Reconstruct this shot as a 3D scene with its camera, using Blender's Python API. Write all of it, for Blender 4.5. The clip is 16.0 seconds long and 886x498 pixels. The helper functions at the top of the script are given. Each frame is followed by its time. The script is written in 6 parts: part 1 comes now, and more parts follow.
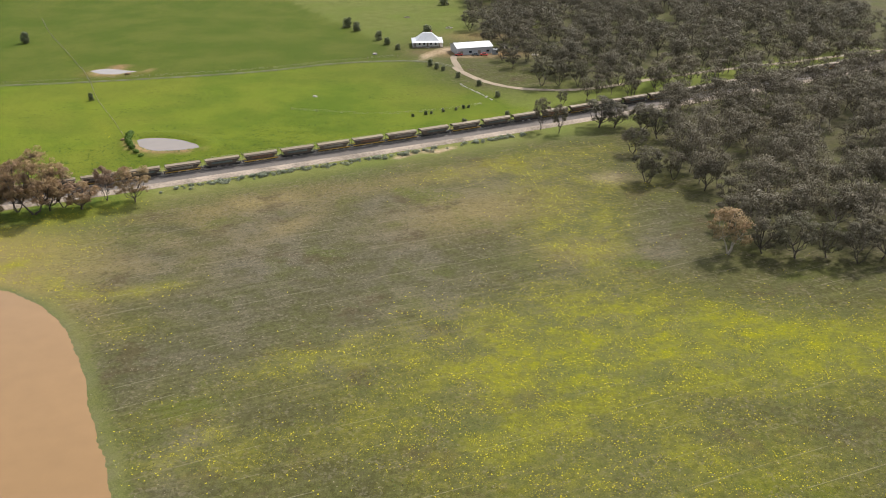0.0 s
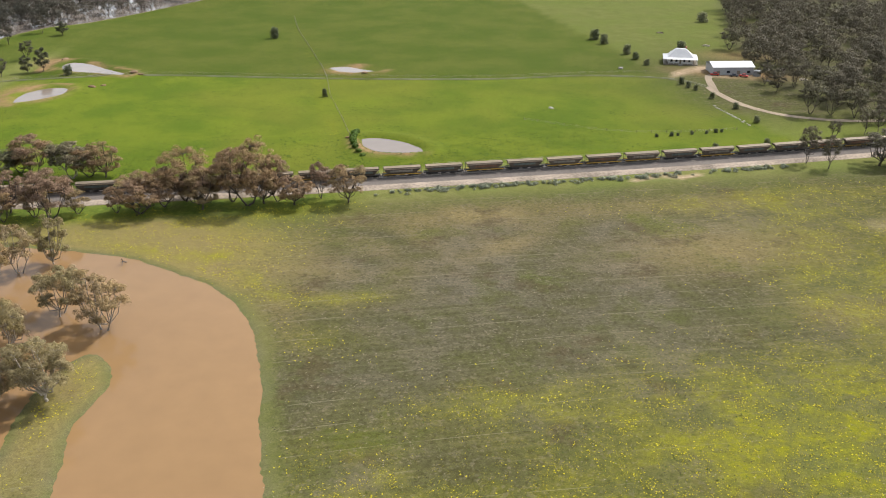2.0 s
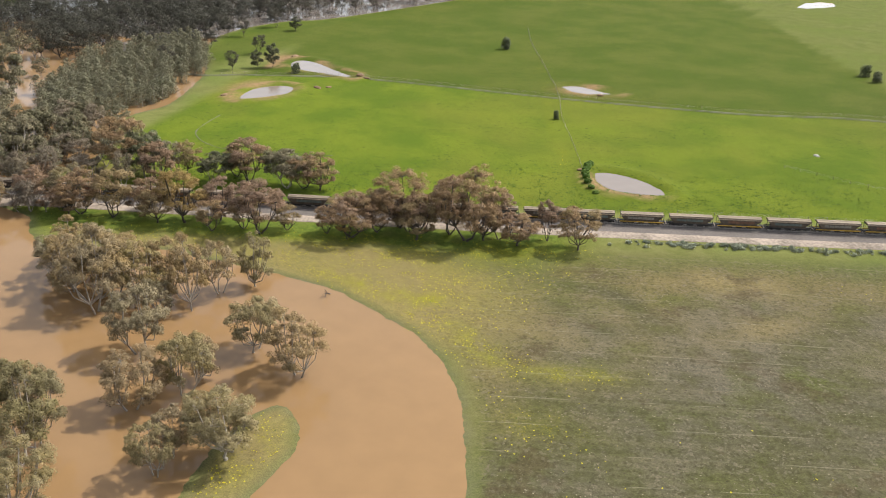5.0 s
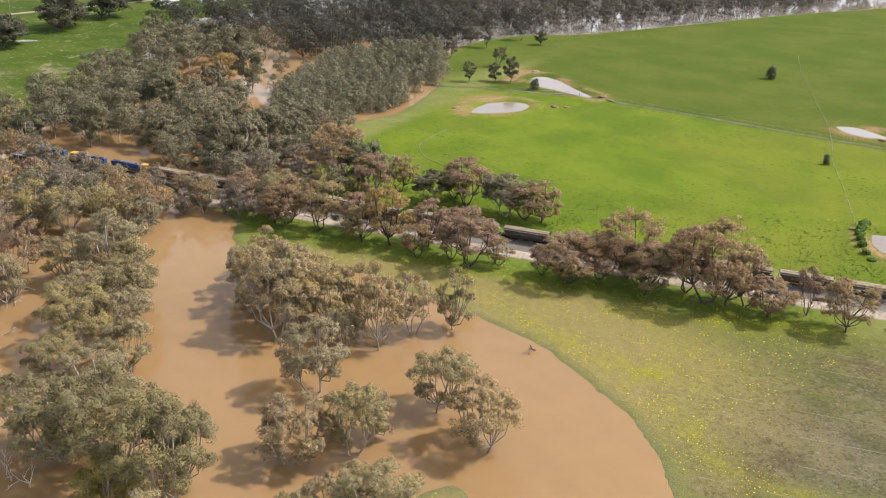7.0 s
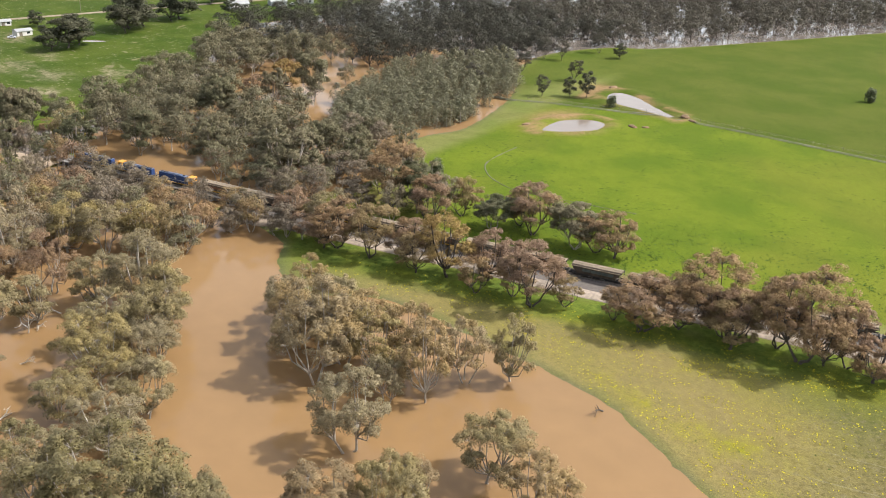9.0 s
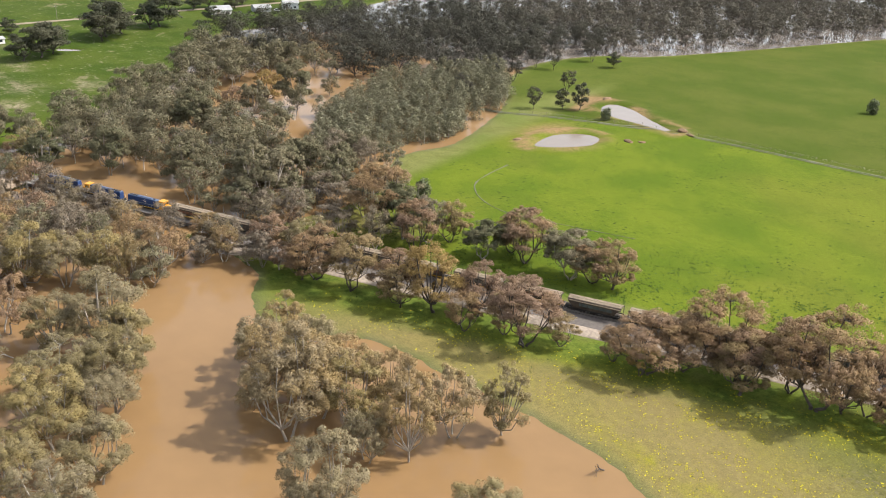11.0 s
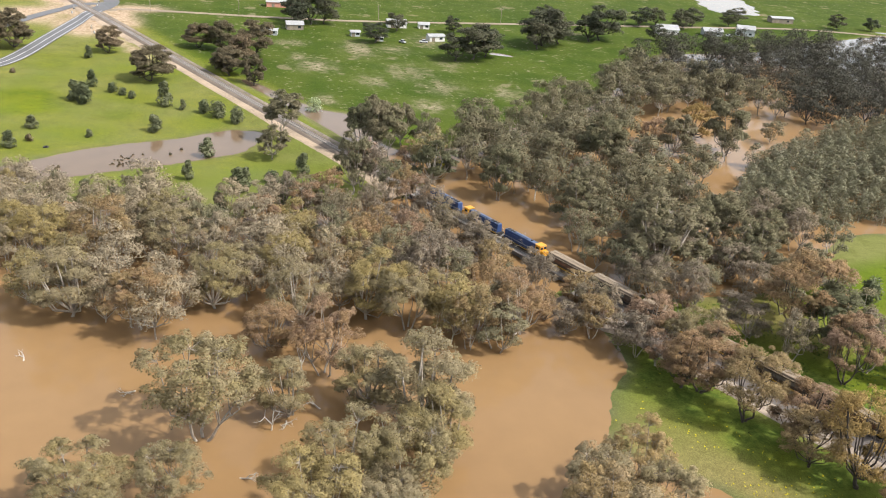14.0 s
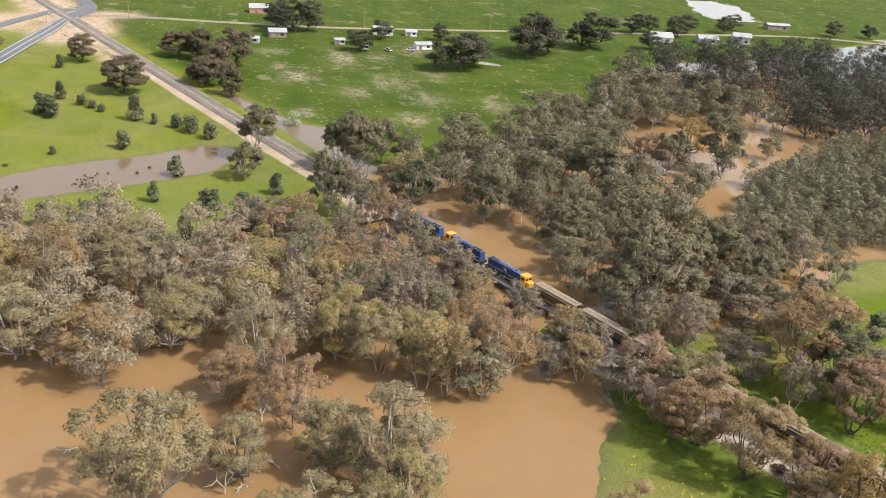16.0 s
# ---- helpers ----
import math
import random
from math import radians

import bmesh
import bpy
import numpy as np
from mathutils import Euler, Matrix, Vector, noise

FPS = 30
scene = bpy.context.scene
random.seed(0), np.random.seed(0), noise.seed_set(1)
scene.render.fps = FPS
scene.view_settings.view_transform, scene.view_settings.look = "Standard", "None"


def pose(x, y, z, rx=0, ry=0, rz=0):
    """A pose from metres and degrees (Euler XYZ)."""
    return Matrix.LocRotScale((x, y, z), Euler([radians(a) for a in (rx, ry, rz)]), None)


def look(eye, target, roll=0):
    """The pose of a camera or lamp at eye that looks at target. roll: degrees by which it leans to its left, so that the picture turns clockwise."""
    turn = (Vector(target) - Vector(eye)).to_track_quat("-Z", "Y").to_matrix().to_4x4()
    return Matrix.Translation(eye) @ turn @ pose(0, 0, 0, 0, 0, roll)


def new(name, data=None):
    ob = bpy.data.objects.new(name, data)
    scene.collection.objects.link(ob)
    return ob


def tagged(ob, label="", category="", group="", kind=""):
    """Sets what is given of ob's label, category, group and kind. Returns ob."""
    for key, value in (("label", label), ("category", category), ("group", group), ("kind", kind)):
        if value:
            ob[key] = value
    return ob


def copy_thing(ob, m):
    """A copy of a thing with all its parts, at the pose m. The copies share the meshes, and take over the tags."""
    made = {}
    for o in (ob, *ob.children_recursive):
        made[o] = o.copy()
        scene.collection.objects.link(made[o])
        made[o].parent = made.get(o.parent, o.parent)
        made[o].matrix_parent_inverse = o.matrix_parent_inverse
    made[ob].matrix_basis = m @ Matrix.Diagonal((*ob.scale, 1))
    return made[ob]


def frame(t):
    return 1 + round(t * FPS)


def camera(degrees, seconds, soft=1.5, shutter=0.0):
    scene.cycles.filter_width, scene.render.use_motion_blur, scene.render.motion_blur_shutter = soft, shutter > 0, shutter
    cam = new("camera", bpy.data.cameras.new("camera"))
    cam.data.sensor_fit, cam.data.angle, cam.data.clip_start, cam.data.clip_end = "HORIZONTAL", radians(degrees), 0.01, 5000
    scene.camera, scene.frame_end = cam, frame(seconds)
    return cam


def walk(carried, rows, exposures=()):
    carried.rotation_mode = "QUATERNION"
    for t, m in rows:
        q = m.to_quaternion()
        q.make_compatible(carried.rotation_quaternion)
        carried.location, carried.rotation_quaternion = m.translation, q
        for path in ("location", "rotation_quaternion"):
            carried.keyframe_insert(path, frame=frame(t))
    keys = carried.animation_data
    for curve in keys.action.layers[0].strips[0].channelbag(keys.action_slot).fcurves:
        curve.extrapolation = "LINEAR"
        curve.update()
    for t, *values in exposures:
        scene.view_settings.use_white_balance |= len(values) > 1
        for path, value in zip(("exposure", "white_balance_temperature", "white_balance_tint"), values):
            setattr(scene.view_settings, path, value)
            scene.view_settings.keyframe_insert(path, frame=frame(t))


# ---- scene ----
cam = camera(50.5, 16.0, soft=1.0)
PATH = [
    (0, (1.64, -20.321, 130.806), (1.525, -18.51, 129.965), -0.1),
    (0.5, (0.868, -10.96, 126.383), (0.565, -9.164, 125.557), -0.2),
    (1, (-1.198, -0.263, 122.857), (-1.638, 1.508, 122.039), -0.2),
    (1.5, (-2.065, 7.455, 119.521), (-2.589, 9.208, 118.713), -0.1),
    (2, (-3.186, 13.872, 117.162), (-3.77, 15.609, 116.361), -0.1),
    (2.5, (-6.909, 22.044, 115.066), (-7.554, 23.762, 114.269), 0.1),
    (3, (-13.356, 27.887, 114.942), (-14.177, 29.529, 114.149), 0.3),
    (3.2, (-15.498, 30.961, 114.921), (-16.38, 32.572, 114.129), 0.1),
    (5.3, (-32.874, 52.379, 113.773), (-33.855, 53.93, 112.979), 1.7),
    (5.5, (-35.291, 56.641, 113.048), (-36.304, 58.172, 112.255), 1.8),
    (6, (-42.132, 66.786, 108.847), (-43.282, 68.223, 108.064), 1.9),
    (6.5, (-46.119, 72.0, 107.941), (-47.377, 73.347, 107.164), 1.8),
    (7, (-50.816, 78.065, 107.161), (-52.151, 79.335, 106.384), 2.0),
    (7.5, (-55.265, 83.337, 106.107), (-56.643, 84.562, 105.334), 2.1),
    (8, (-59.791, 88.387, 105.114), (-61.203, 89.575, 104.343), 2.3),
    (8.5, (-64.346, 92.747, 104.459), (-65.779, 93.909, 103.689), 2.6),
    (11, (-83.004, 109.135, 105.303), (-84.425, 110.315, 104.536), 2.7),
    (11.5, (-86.653, 112.14, 105.961), (-88.071, 113.323, 105.193), 2.7),
    (12, (-90.879, 115.746, 105.723), (-92.296, 116.933, 104.957), 2.7),
    (12.5, (-101.0, 127.202, 104.727), (-102.58, 128.149, 103.948), 3.6),
    (13, (-116.898, 132.465, 101.762), (-118.609, 133.141, 100.976), 4.1),
    (13.5, (-125.887, 134.776, 98.494), (-127.651, 135.303, 97.714), 4.4),
    (14, (-130.663, 138.128, 97.92), (-132.454, 138.551, 97.138), 4.3),
    (14.5, (-134.579, 140.27, 98.32), (-136.369, 140.697, 97.538), 4.4),
    (15, (-138.699, 142.115, 98.551), (-140.489, 142.544, 97.769), 4.5),
    (15.5, (-142.918, 143.774, 98.54), (-144.708, 144.207, 97.76), 4.6),
    (16, (-146.815, 145.317, 98.662), (-148.605, 145.752, 97.883), 4.5),
]
walk(cam, [(t, look(eye, target, roll)) for t, eye, target, roll in PATH], [(0, 0.43), (3.2, 0.46), (5.5, 0.58), (8, 0.7), (12, 0.73), (14, 0.73), (16, 0.68)])

# ---- world, sun, exposure ----
SUN_AZ, SUN_EL = radians(34), radians(50)          # azimuth from +y towards +x
world = bpy.data.worlds.new("sky")
scene.world = world
world.use_nodes = True
wn = world.node_tree
sky = wn.nodes.new("ShaderNodeTexSky")
sky.sky_type, sky.sun_disc = "NISHITA", False
sky.sun_elevation, sky.sun_rotation = SUN_EL, SUN_AZ
sky.air_density, sky.dust_density = 1.0, 2.0
pale = wn.nodes.new("ShaderNodeHueSaturation")               # thin bright cloud pales the blue
pale.inputs["Saturation"].default_value = 0.38
wn.links.new(sky.outputs[0], pale.inputs["Color"])
wn.links.new(pale.outputs[0], wn.nodes["Background"].inputs[0])
wn.nodes["Background"].inputs[1].default_value = 0.21
sun = new("sun", bpy.data.lights.new("sun", "SUN"))
sun.data.energy, sun.data.angle, sun.data.color = 3.5, radians(0.55), (1.0, 0.95, 0.885)
sun_way = Vector((math.sin(SUN_AZ) * math.cos(SUN_EL), math.cos(SUN_AZ) * math.cos(SUN_EL), math.sin(SUN_EL)))
sun.matrix_world = look(sun_way * 900, (0, 0, 0))


# ---- materials ----
def material(name, colour, rough=0.7, metal=0.0, vary=0.25, grain=3.0, bump=0.2, coarse=0.25, spec=0.4, coords="Object"):
    """A surface whose tone wanders at two scales, with a fine relief."""
    m = bpy.data.materials.new(name)
    m.use_nodes = True
    n, l = m.node_tree.nodes, m.node_tree.links
    b = n["Principled BSDF"]
    b.inputs["Roughness"].default_value, b.inputs["Metallic"].default_value = rough, metal
    b.inputs["Specular IOR Level"].default_value = spec
    tc = n.new("ShaderNodeTexCoord")
    src = n.new("ShaderNodeNewGeometry").outputs["Position"] if coords == "World" else tc.outputs[coords]
    fine, broad = n.new("ShaderNodeTexNoise"), n.new("ShaderNodeTexNoise")
    fine.inputs["Scale"].default_value, broad.inputs["Scale"].default_value = grain, coarse
    fine.inputs["Detail"].default_value = 5
    l.new(src, fine.inputs["Vector"]), l.new(src, broad.inputs["Vector"])
    add = n.new("ShaderNodeMath")
    l.new(fine.outputs[0], add.inputs[0]), l.new(broad.outputs[0], add.inputs[1])
    rng = n.new("ShaderNodeMapRange")
    rng.inputs["From Min"].default_value, rng.inputs["From Max"].default_value = 0.65, 1.35
    rng.inputs["To Min"].default_value, rng.inputs["To Max"].default_value = 1 - vary, 1 + vary
    l.new(add.outputs[0], rng.inputs["Value"])
    info = n.new("ShaderNodeObjectInfo")
    rr = n.new("ShaderNodeMapRange")
    rr.inputs["To Min"].default_value, rr.inputs["To Max"].default_value = 1 - vary * 0.5, 1 + vary * 0.5
    l.new(info.outputs["Random"], rr.inputs["Value"])
    mul = n.new("ShaderNodeMath")
    mul.operation = "MULTIPLY"
    l.new(rng.outputs[0], mul.inputs[0]), l.new(rr.outputs[0], mul.inputs[1])
    sc = n.new("ShaderNodeVectorMath")
    sc.operation = "SCALE"
    sc.inputs[0].default_value = colour
    l.new(mul.outputs[0], sc.inputs["Scale"])
    l.new(sc.outputs[0], b.inputs["Base Color"])
    if bump:
        bp = n.new("ShaderNodeBump")
        bp.inputs["Strength"].default_value, bp.inputs["Distance"].default_value = bump, 0.05
        l.new(fine.outputs[0], bp.inputs["Height"]), l.new(bp.outputs[0], b.inputs["Normal"])
    return m


def leaf_material(name, a, b2, spread=0.2, third=None):
    """Gum leaves: each tree has its own tone, each puff of leaves and each spray its own brightness; a little light passes through."""
    m = bpy.data.materials.new(name)
    m.use_nodes = True
    n, l = m.node_tree.nodes, m.node_tree.links
    b = n["Principled BSDF"]
    b.inputs["Roughness"].default_value = 0.6
    b.inputs["Specular IOR Level"].default_value = 0.12
    info, geo = n.new("ShaderNodeObjectInfo"), n.new("ShaderNodeNewGeometry")
    tones = n.new("ShaderNodeValToRGB")
    ramp = tones.color_ramp
    ramp.elements[0].color, ramp.elements[1].color = (*a, 1), (*b2, 1)
    ramp.elements[0].position, ramp.elements[1].position = 0.1, 0.9 if third is None else 0.55
    if third is not None:
        ramp.elements.new(0.95).color = (*third, 1)
    tex, puff = n.new("ShaderNodeTexNoise"), n.new("ShaderNodeTexNoise")
    tex.inputs["Scale"].default_value, puff.inputs["Scale"].default_value = 0.2, 0.75
    l.new(geo.outputs["Position"], tex.inputs["Vector"]), l.new(geo.outputs["Position"], puff.inputs["Vector"])
    drift = n.new("ShaderNodeMapRange")
    drift.inputs["From Min"].default_value, drift.inputs["From Max"].default_value = 0.3, 0.7
    drift.inputs["To Min"].default_value, drift.inputs["To Max"].default_value = -0.28, 0.28
    l.new(tex.outputs[0], drift.inputs["Value"])
    s = n.new("ShaderNodeMath")
    l.new(info.outputs["Random"], s.inputs[0]), l.new(drift.outputs[0], s.inputs[1])
    l.new(s.outputs[0], tones.inputs[0])
    br, bp = n.new("ShaderNodeMapRange"), n.new("ShaderNodeMapRange")
    br.inputs["To Min"].default_value, br.inputs["To Max"].default_value = 1 - spread, 1 + spread
    l.new(geo.outputs["Random Per Island"], br.inputs["Value"])
    bp.inputs["From Min"].default_value, bp.inputs["From Max"].default_value = 0.3, 0.7
    bp.inputs["To Min"].default_value, bp.inputs["To Max"].default_value = 0.75, 1.25
    l.new(puff.outputs[0], bp.inputs["Value"])
    both = n.new("ShaderNodeMath")
    both.operation = "MULTIPLY"
    l.new(br.outputs[0], both.inputs[0]), l.new(bp.outputs[0], both.inputs[1])
    sc = n.new("ShaderNodeVectorMath")
    sc.operation = "SCALE"
    l.new(tones.outputs[0], sc.inputs[0]), l.new(both.outputs[0], sc.inputs["Scale"])
    l.new(sc.outputs[0], b.inputs["Base Color"])
    tr, mx = n.new("ShaderNodeBsdfTranslucent"), n.new("ShaderNodeMixShader")
    l.new(sc.outputs[0], tr.inputs[0])
    mx.inputs[0].default_value = 0.27
    l.new(b.outputs[0], mx.inputs[1]), l.new(tr.outputs[0], mx.inputs[2])
    l.new(mx.outputs[0], n["Material Output"].inputs[0])
    return m


def water_material(name, colour, rough=0.08, ripple=0.06):
    """Muddy still water: opaque silt under a clear, faintly rippled surface."""
    m = material(name, colour, rough, 0, 0.07, 0.15, 0, 0.012, 0.14, "World")
    n, l = m.node_tree.nodes, m.node_tree.links
    geo = n.new("ShaderNodeNewGeometry")
    t1, t2 = n.new("ShaderNodeTexNoise"), n.new("ShaderNodeTexNoise")
    t1.inputs["Scale"].default_value, t2.inputs["Scale"].default_value = 0.9, 0.03
    l.new(geo.outputs["Position"], t1.inputs["Vector"]), l.new(geo.outputs["Position"], t2.inputs["Vector"])
    mu = n.new("ShaderNodeMath")
    mu.operation = "MULTIPLY"
    l.new(t1.outputs[0], mu.inputs[0]), l.new(t2.outputs[0], mu.inputs[1])
    bp = n.new("ShaderNodeBump")
    bp.inputs["Strength"].default_value, bp.inputs["Distance"].default_value = ripple, 0.3
    l.new(mu.outputs[0], bp.inputs["Height"]), l.new(bp.outputs[0], n["Principled BSDF"].inputs["Normal"])
    return m


FLOOD = water_material("flood_water", (0.21, 0.127, 0.058))
DAM_WATER = water_material("dam_water", (0.165, 0.13, 0.1), 0.12, 0.04)
# flood coloured grey to imitate the sky mirrored in it
SKY_GREY_FLOOD = water_material("sky_grey_flood", (0.15, 0.128, 0.108), 0.06, 0.05)
SHALLOW_WATER = water_material("shallow_water", (0.135, 0.093, 0.058), 0.1, 0.04)
for still in (DAM_WATER, SHALLOW_WATER):
    still.node_tree.nodes["Principled BSDF"].inputs["Specular IOR Level"].default_value = 0.2 if still is DAM_WATER else 0.14
LEAF_OLIVE = leaf_material("leaves_olive", (0.25, 0.206, 0.122), (0.243, 0.2, 0.1), third=(0.28, 0.22, 0.093))
LEAF_DEEP = leaf_material("leaves_deep_olive", (0.185, 0.158, 0.085), (0.19, 0.16, 0.07), third=(0.225, 0.182, 0.075))
LEAF_TAN = leaf_material("leaves_tan", (0.27, 0.2, 0.112), (0.295, 0.212, 0.095), third=(0.262, 0.205, 0.12))
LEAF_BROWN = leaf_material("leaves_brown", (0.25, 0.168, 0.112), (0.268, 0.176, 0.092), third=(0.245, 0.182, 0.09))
LEAF_GOLD = leaf_material("leaves_gold", (0.27, 0.185, 0.07), (0.31, 0.22, 0.08))
LEAF_GREY = leaf_material("leaves_grey", (0.15, 0.142, 0.085), (0.2, 0.178, 0.105))
# ashy brown leaves, darkened in colour for cloud shade near the bridge
LEAF_ASH_SHADED = leaf_material("leaves_ash_shaded", (0.19, 0.155, 0.112), (0.222, 0.178, 0.128), third=(0.192, 0.16, 0.1))
LEAF_LIME = leaf_material("leaves_lime", (0.25, 0.205, 0.055), (0.28, 0.23, 0.065))
LEAF_PALE = leaf_material("leaves_pale", (0.275, 0.228, 0.155), (0.3, 0.244, 0.158), third=(0.275, 0.23, 0.13))
LEAF_WOOD = leaf_material("leaves_wood", (0.085, 0.077, 0.05), (0.122, 0.104, 0.07), third=(0.1, 0.094, 0.055))
LEAF_NORTH = leaf_material("leaves_north", (0.112, 0.111, 0.06), (0.158, 0.143, 0.082), third=(0.18, 0.153, 0.095))
PEACH_GRAVEL = material("peach_gravel", (0.33, 0.255, 0.18), 0.95, 0, 0.4, 1.3, 0.8, 0.09, 0.2, "World")
LEAF_RIVER = leaf_material("leaves_river", (0.118, 0.114, 0.066), (0.165, 0.15, 0.09), third=(0.15, 0.128, 0.075))
WEST_BALLAST = material("brown_ballast", (0.15, 0.12, 0.095), 0.9, 0, 0.35, 1.6, 0.8, 0.06, 0.2, "World")
LEAF_YOUNG = leaf_material("leaves_young", (0.195, 0.188, 0.115), (0.25, 0.228, 0.148))
LEAF_WEST = leaf_material("leaves_west", (0.115, 0.098, 0.058), (0.165, 0.125, 0.077))
LEAF_DARK = leaf_material("leaves_dark", (0.06, 0.058, 0.042), (0.092, 0.082, 0.06))
LEAF_PINE = leaf_material("leaves_cypress", (0.1, 0.115, 0.06), (0.165, 0.172, 0.095))
LEAF_REED = leaf_material("leaves_rank_grass", (0.075, 0.135, 0.02), (0.12, 0.18, 0.035))
LEAF_WATTLE = leaf_material("leaves_wattle", (0.24, 0.23, 0.03), (0.34, 0.3, 0.04))
LEAF_GARDEN = leaf_material("leaves_garden", (0.055, 0.062, 0.038), (0.088, 0.086, 0.052))
LEAF_SALT = leaf_material("leaves_saltbush", (0.176, 0.200, 0.144), (0.3, 0.32, 0.22))
BARK_PALE = material("bark_pale", (0.3, 0.262, 0.215), 0.8, 0, 0.4, 2.0, 0.4)
BARK_DARK = material("bark_dark", (0.07, 0.057, 0.046), 0.85, 0, 0.4, 2.0, 0.5)
BARK_MID = material("bark_grey_brown", (0.16, 0.135, 0.11), 0.85, 0, 0.4, 2.0, 0.4)
DEADWOOD = material("dead_wood", (0.425, 0.383, 0.323), 0.8, 0, 0.3, 3.0, 0.4)
BALLAST = material("ballast", (0.135, 0.117, 0.104), 0.9, 0, 0.3, 1.6, 0.8, 0.06, 0.2, "World")
SHOULDER = material("gravel_shoulder", (0.205, 0.168, 0.132), 0.95, 0, 0.55, 1.1, 0.8, 0.09, 0.2, "World")
DIRT = material("dirt_road", (0.225, 0.18, 0.13), 0.95, 0, 0.22, 0.9, 0.4, 0.07, 0.2, "World")
TRACK_DIRT = material("farm_track_dirt", (0.115, 0.115, 0.075), 0.95, 0, 0.3, 0.5, 0.4, 0.06, 0.2, "World")
ASPHALT = material("asphalt", (0.119, 0.119, 0.122), 0.85, 0, 0.18, 1.5, 0.2, 0.05, 0.3, "World")
ROAD_PAINT = material("road_paint", (0.4, 0.4, 0.39), 0.6, 0, 0.12, 2.0, 0.1)
EARTH = material("orange_earth", (0.17, 0.112, 0.066), 0.95, 0, 0.3, 1.2, 0.6, 0.12, 0.2, "World")
STEEL = material("rail_steel", (0.4, 0.36, 0.33), 0.4, 0.7, 0.2, 3.0, 0.1)
SLEEPER = material("sleeper_concrete", (0.238, 0.217, 0.196), 0.9, 0, 0.3, 2.0, 0.3)
CONCRETE = material("bridge_concrete", (0.238, 0.224, 0.203), 0.85, 0, 0.3, 1.0, 0.3)
GIRDER = material("girder_steel", (0.1, 0.1, 0.105), 0.7, 0.2, 0.3, 1.0, 0.2)
LOCO_YELLOW = material("loco_yellow", (0.56, 0.27, 0.02), 0.4, 0, 0.12, 2.0, 0.05)
LOCO_BLUE = material("loco_blue", (0.022, 0.05, 0.14), 0.4, 0, 0.2, 1.5, 0.05)
LOCO_PALE = material("loco_pale_blue", (0.065, 0.1, 0.17), 0.45, 0, 0.2, 1.5, 0.05)
BLACK = material("undergear_black", (0.025, 0.023, 0.022), 0.7, 0, 0.4, 2.0, 0.3)
WAGON_SIDE = material("wagon_side", (0.082, 0.062, 0.045), 0.85, 0.0, 0.4, 1.0, 0.2, 0.5)
WAGON_ROOF = material("wagon_roof", (0.25, 0.195, 0.135), 0.6, 0.1, 0.25, 1.2, 0.2)
WAGON_YELLOW = material("wagon_sill_yellow", (0.36, 0.22, 0.035), 0.7, 0, 0.45, 1.2, 0.1)
RUST = material("wagon_rust", (0.15, 0.075, 0.042), 0.8, 0, 0.4, 1.5, 0.2)
TEAL = material("spray_paint_teal", (0.07, 0.088, 0.08), 0.6, 0, 0.4, 1.5, 0.1)
PALE = material("pale_stone", (0.3, 0.28, 0.25), 0.9, 0, 0.3, 1.2, 0.4)
WAGON_PALE = material("spray_paint_pale", (0.15, 0.135, 0.11), 0.6, 0, 0.4, 1.5, 0.1)
TIN = material("corrugated_tin", (0.45, 0.455, 0.46), 0.45, 0.3, 0.12, 1.5, 0.1)
TIN_OLD = material("weathered_tin", (0.3, 0.3, 0.295), 0.55, 0.2, 0.2, 1.5, 0.15)
TIN_WALL = material("tin_wall", (0.360, 0.372, 0.378), 0.55, 0.2, 0.12, 1.5, 0.1)
WEATHERBOARD = material("weatherboard", (0.540, 0.525, 0.495), 0.7, 0, 0.12, 2.0, 0.1)
TIMBER = material("post_timber", (0.2, 0.17, 0.13), 0.9, 0, 0.3, 3.0, 0.3)
GLASS = material("dark_glass", (0.02, 0.025, 0.03), 0.08, 0, 0.2, 1.0, 0.0, 0.3, 0.6)
BRICK_RED = material("brick_walls", (0.42, 0.2, 0.14), 0.85, 0, 0.2, 3.0, 0.2)
CAR_PAINT = material("dark_paint", (0.05, 0.055, 0.06), 0.35, 0, 0.2, 1.0, 0.0)
RED_PAINT = material("red_paint", (0.45, 0.05, 0.035), 0.45, 0, 0.2, 1.0, 0.0)
TANK_GREY = material("tank_grey", (0.2, 0.21, 0.21), 0.7, 0, 0.2, 1.0, 0.1)
BLOSSOM = leaf_material("blossom", (0.42, 0.44, 0.3), (0.3, 0.35, 0.19))


# ---- plan: the railway's line, the shores, the height of the land ----
RAIL_AT = [(-1000, -82), (-800, 12), (-678, 65), (-574, 112), (-498, 146), (-445, 170), (-365, 205), (-275, 250), (-223, 275), (-137, 316), (-85, 344), (-2, 390), (94, 451), (220, 535), (400, 660)]
RAIL_FIT = np.polynomial.Polynomial.fit([p[0] for p in RAIL_AT], [p[1] for p in RAIL_AT], 4)
RAIL_SLOPE = RAIL_FIT.deriv()
WATER_Z, BED_TOP = -0.5, 1.25


def rail_offset(x, y):
    """Metres north of the railway's centre line."""
    s = RAIL_SLOPE(x)
    return (y - RAIL_FIT(x)) / np.sqrt(1 + s * s)


def rounded(points, steps=6):
    """A closed outline that glides through a few points."""
    p = np.array(points, float)
    out = []
    for i in range(len(p)):
        a, b, c, d = p[i - 1], p[i], p[(i + 1) % len(p)], p[(i + 2) % len(p)]
        for k in range(steps):
            t = k / steps
            out.append(0.5 * (2 * b + (c - a) * t + (2 * a - 5 * b + 4 * c - d) * t * t + (3 * b - a - 3 * c + d) * t ** 3))
    return np.array(out)


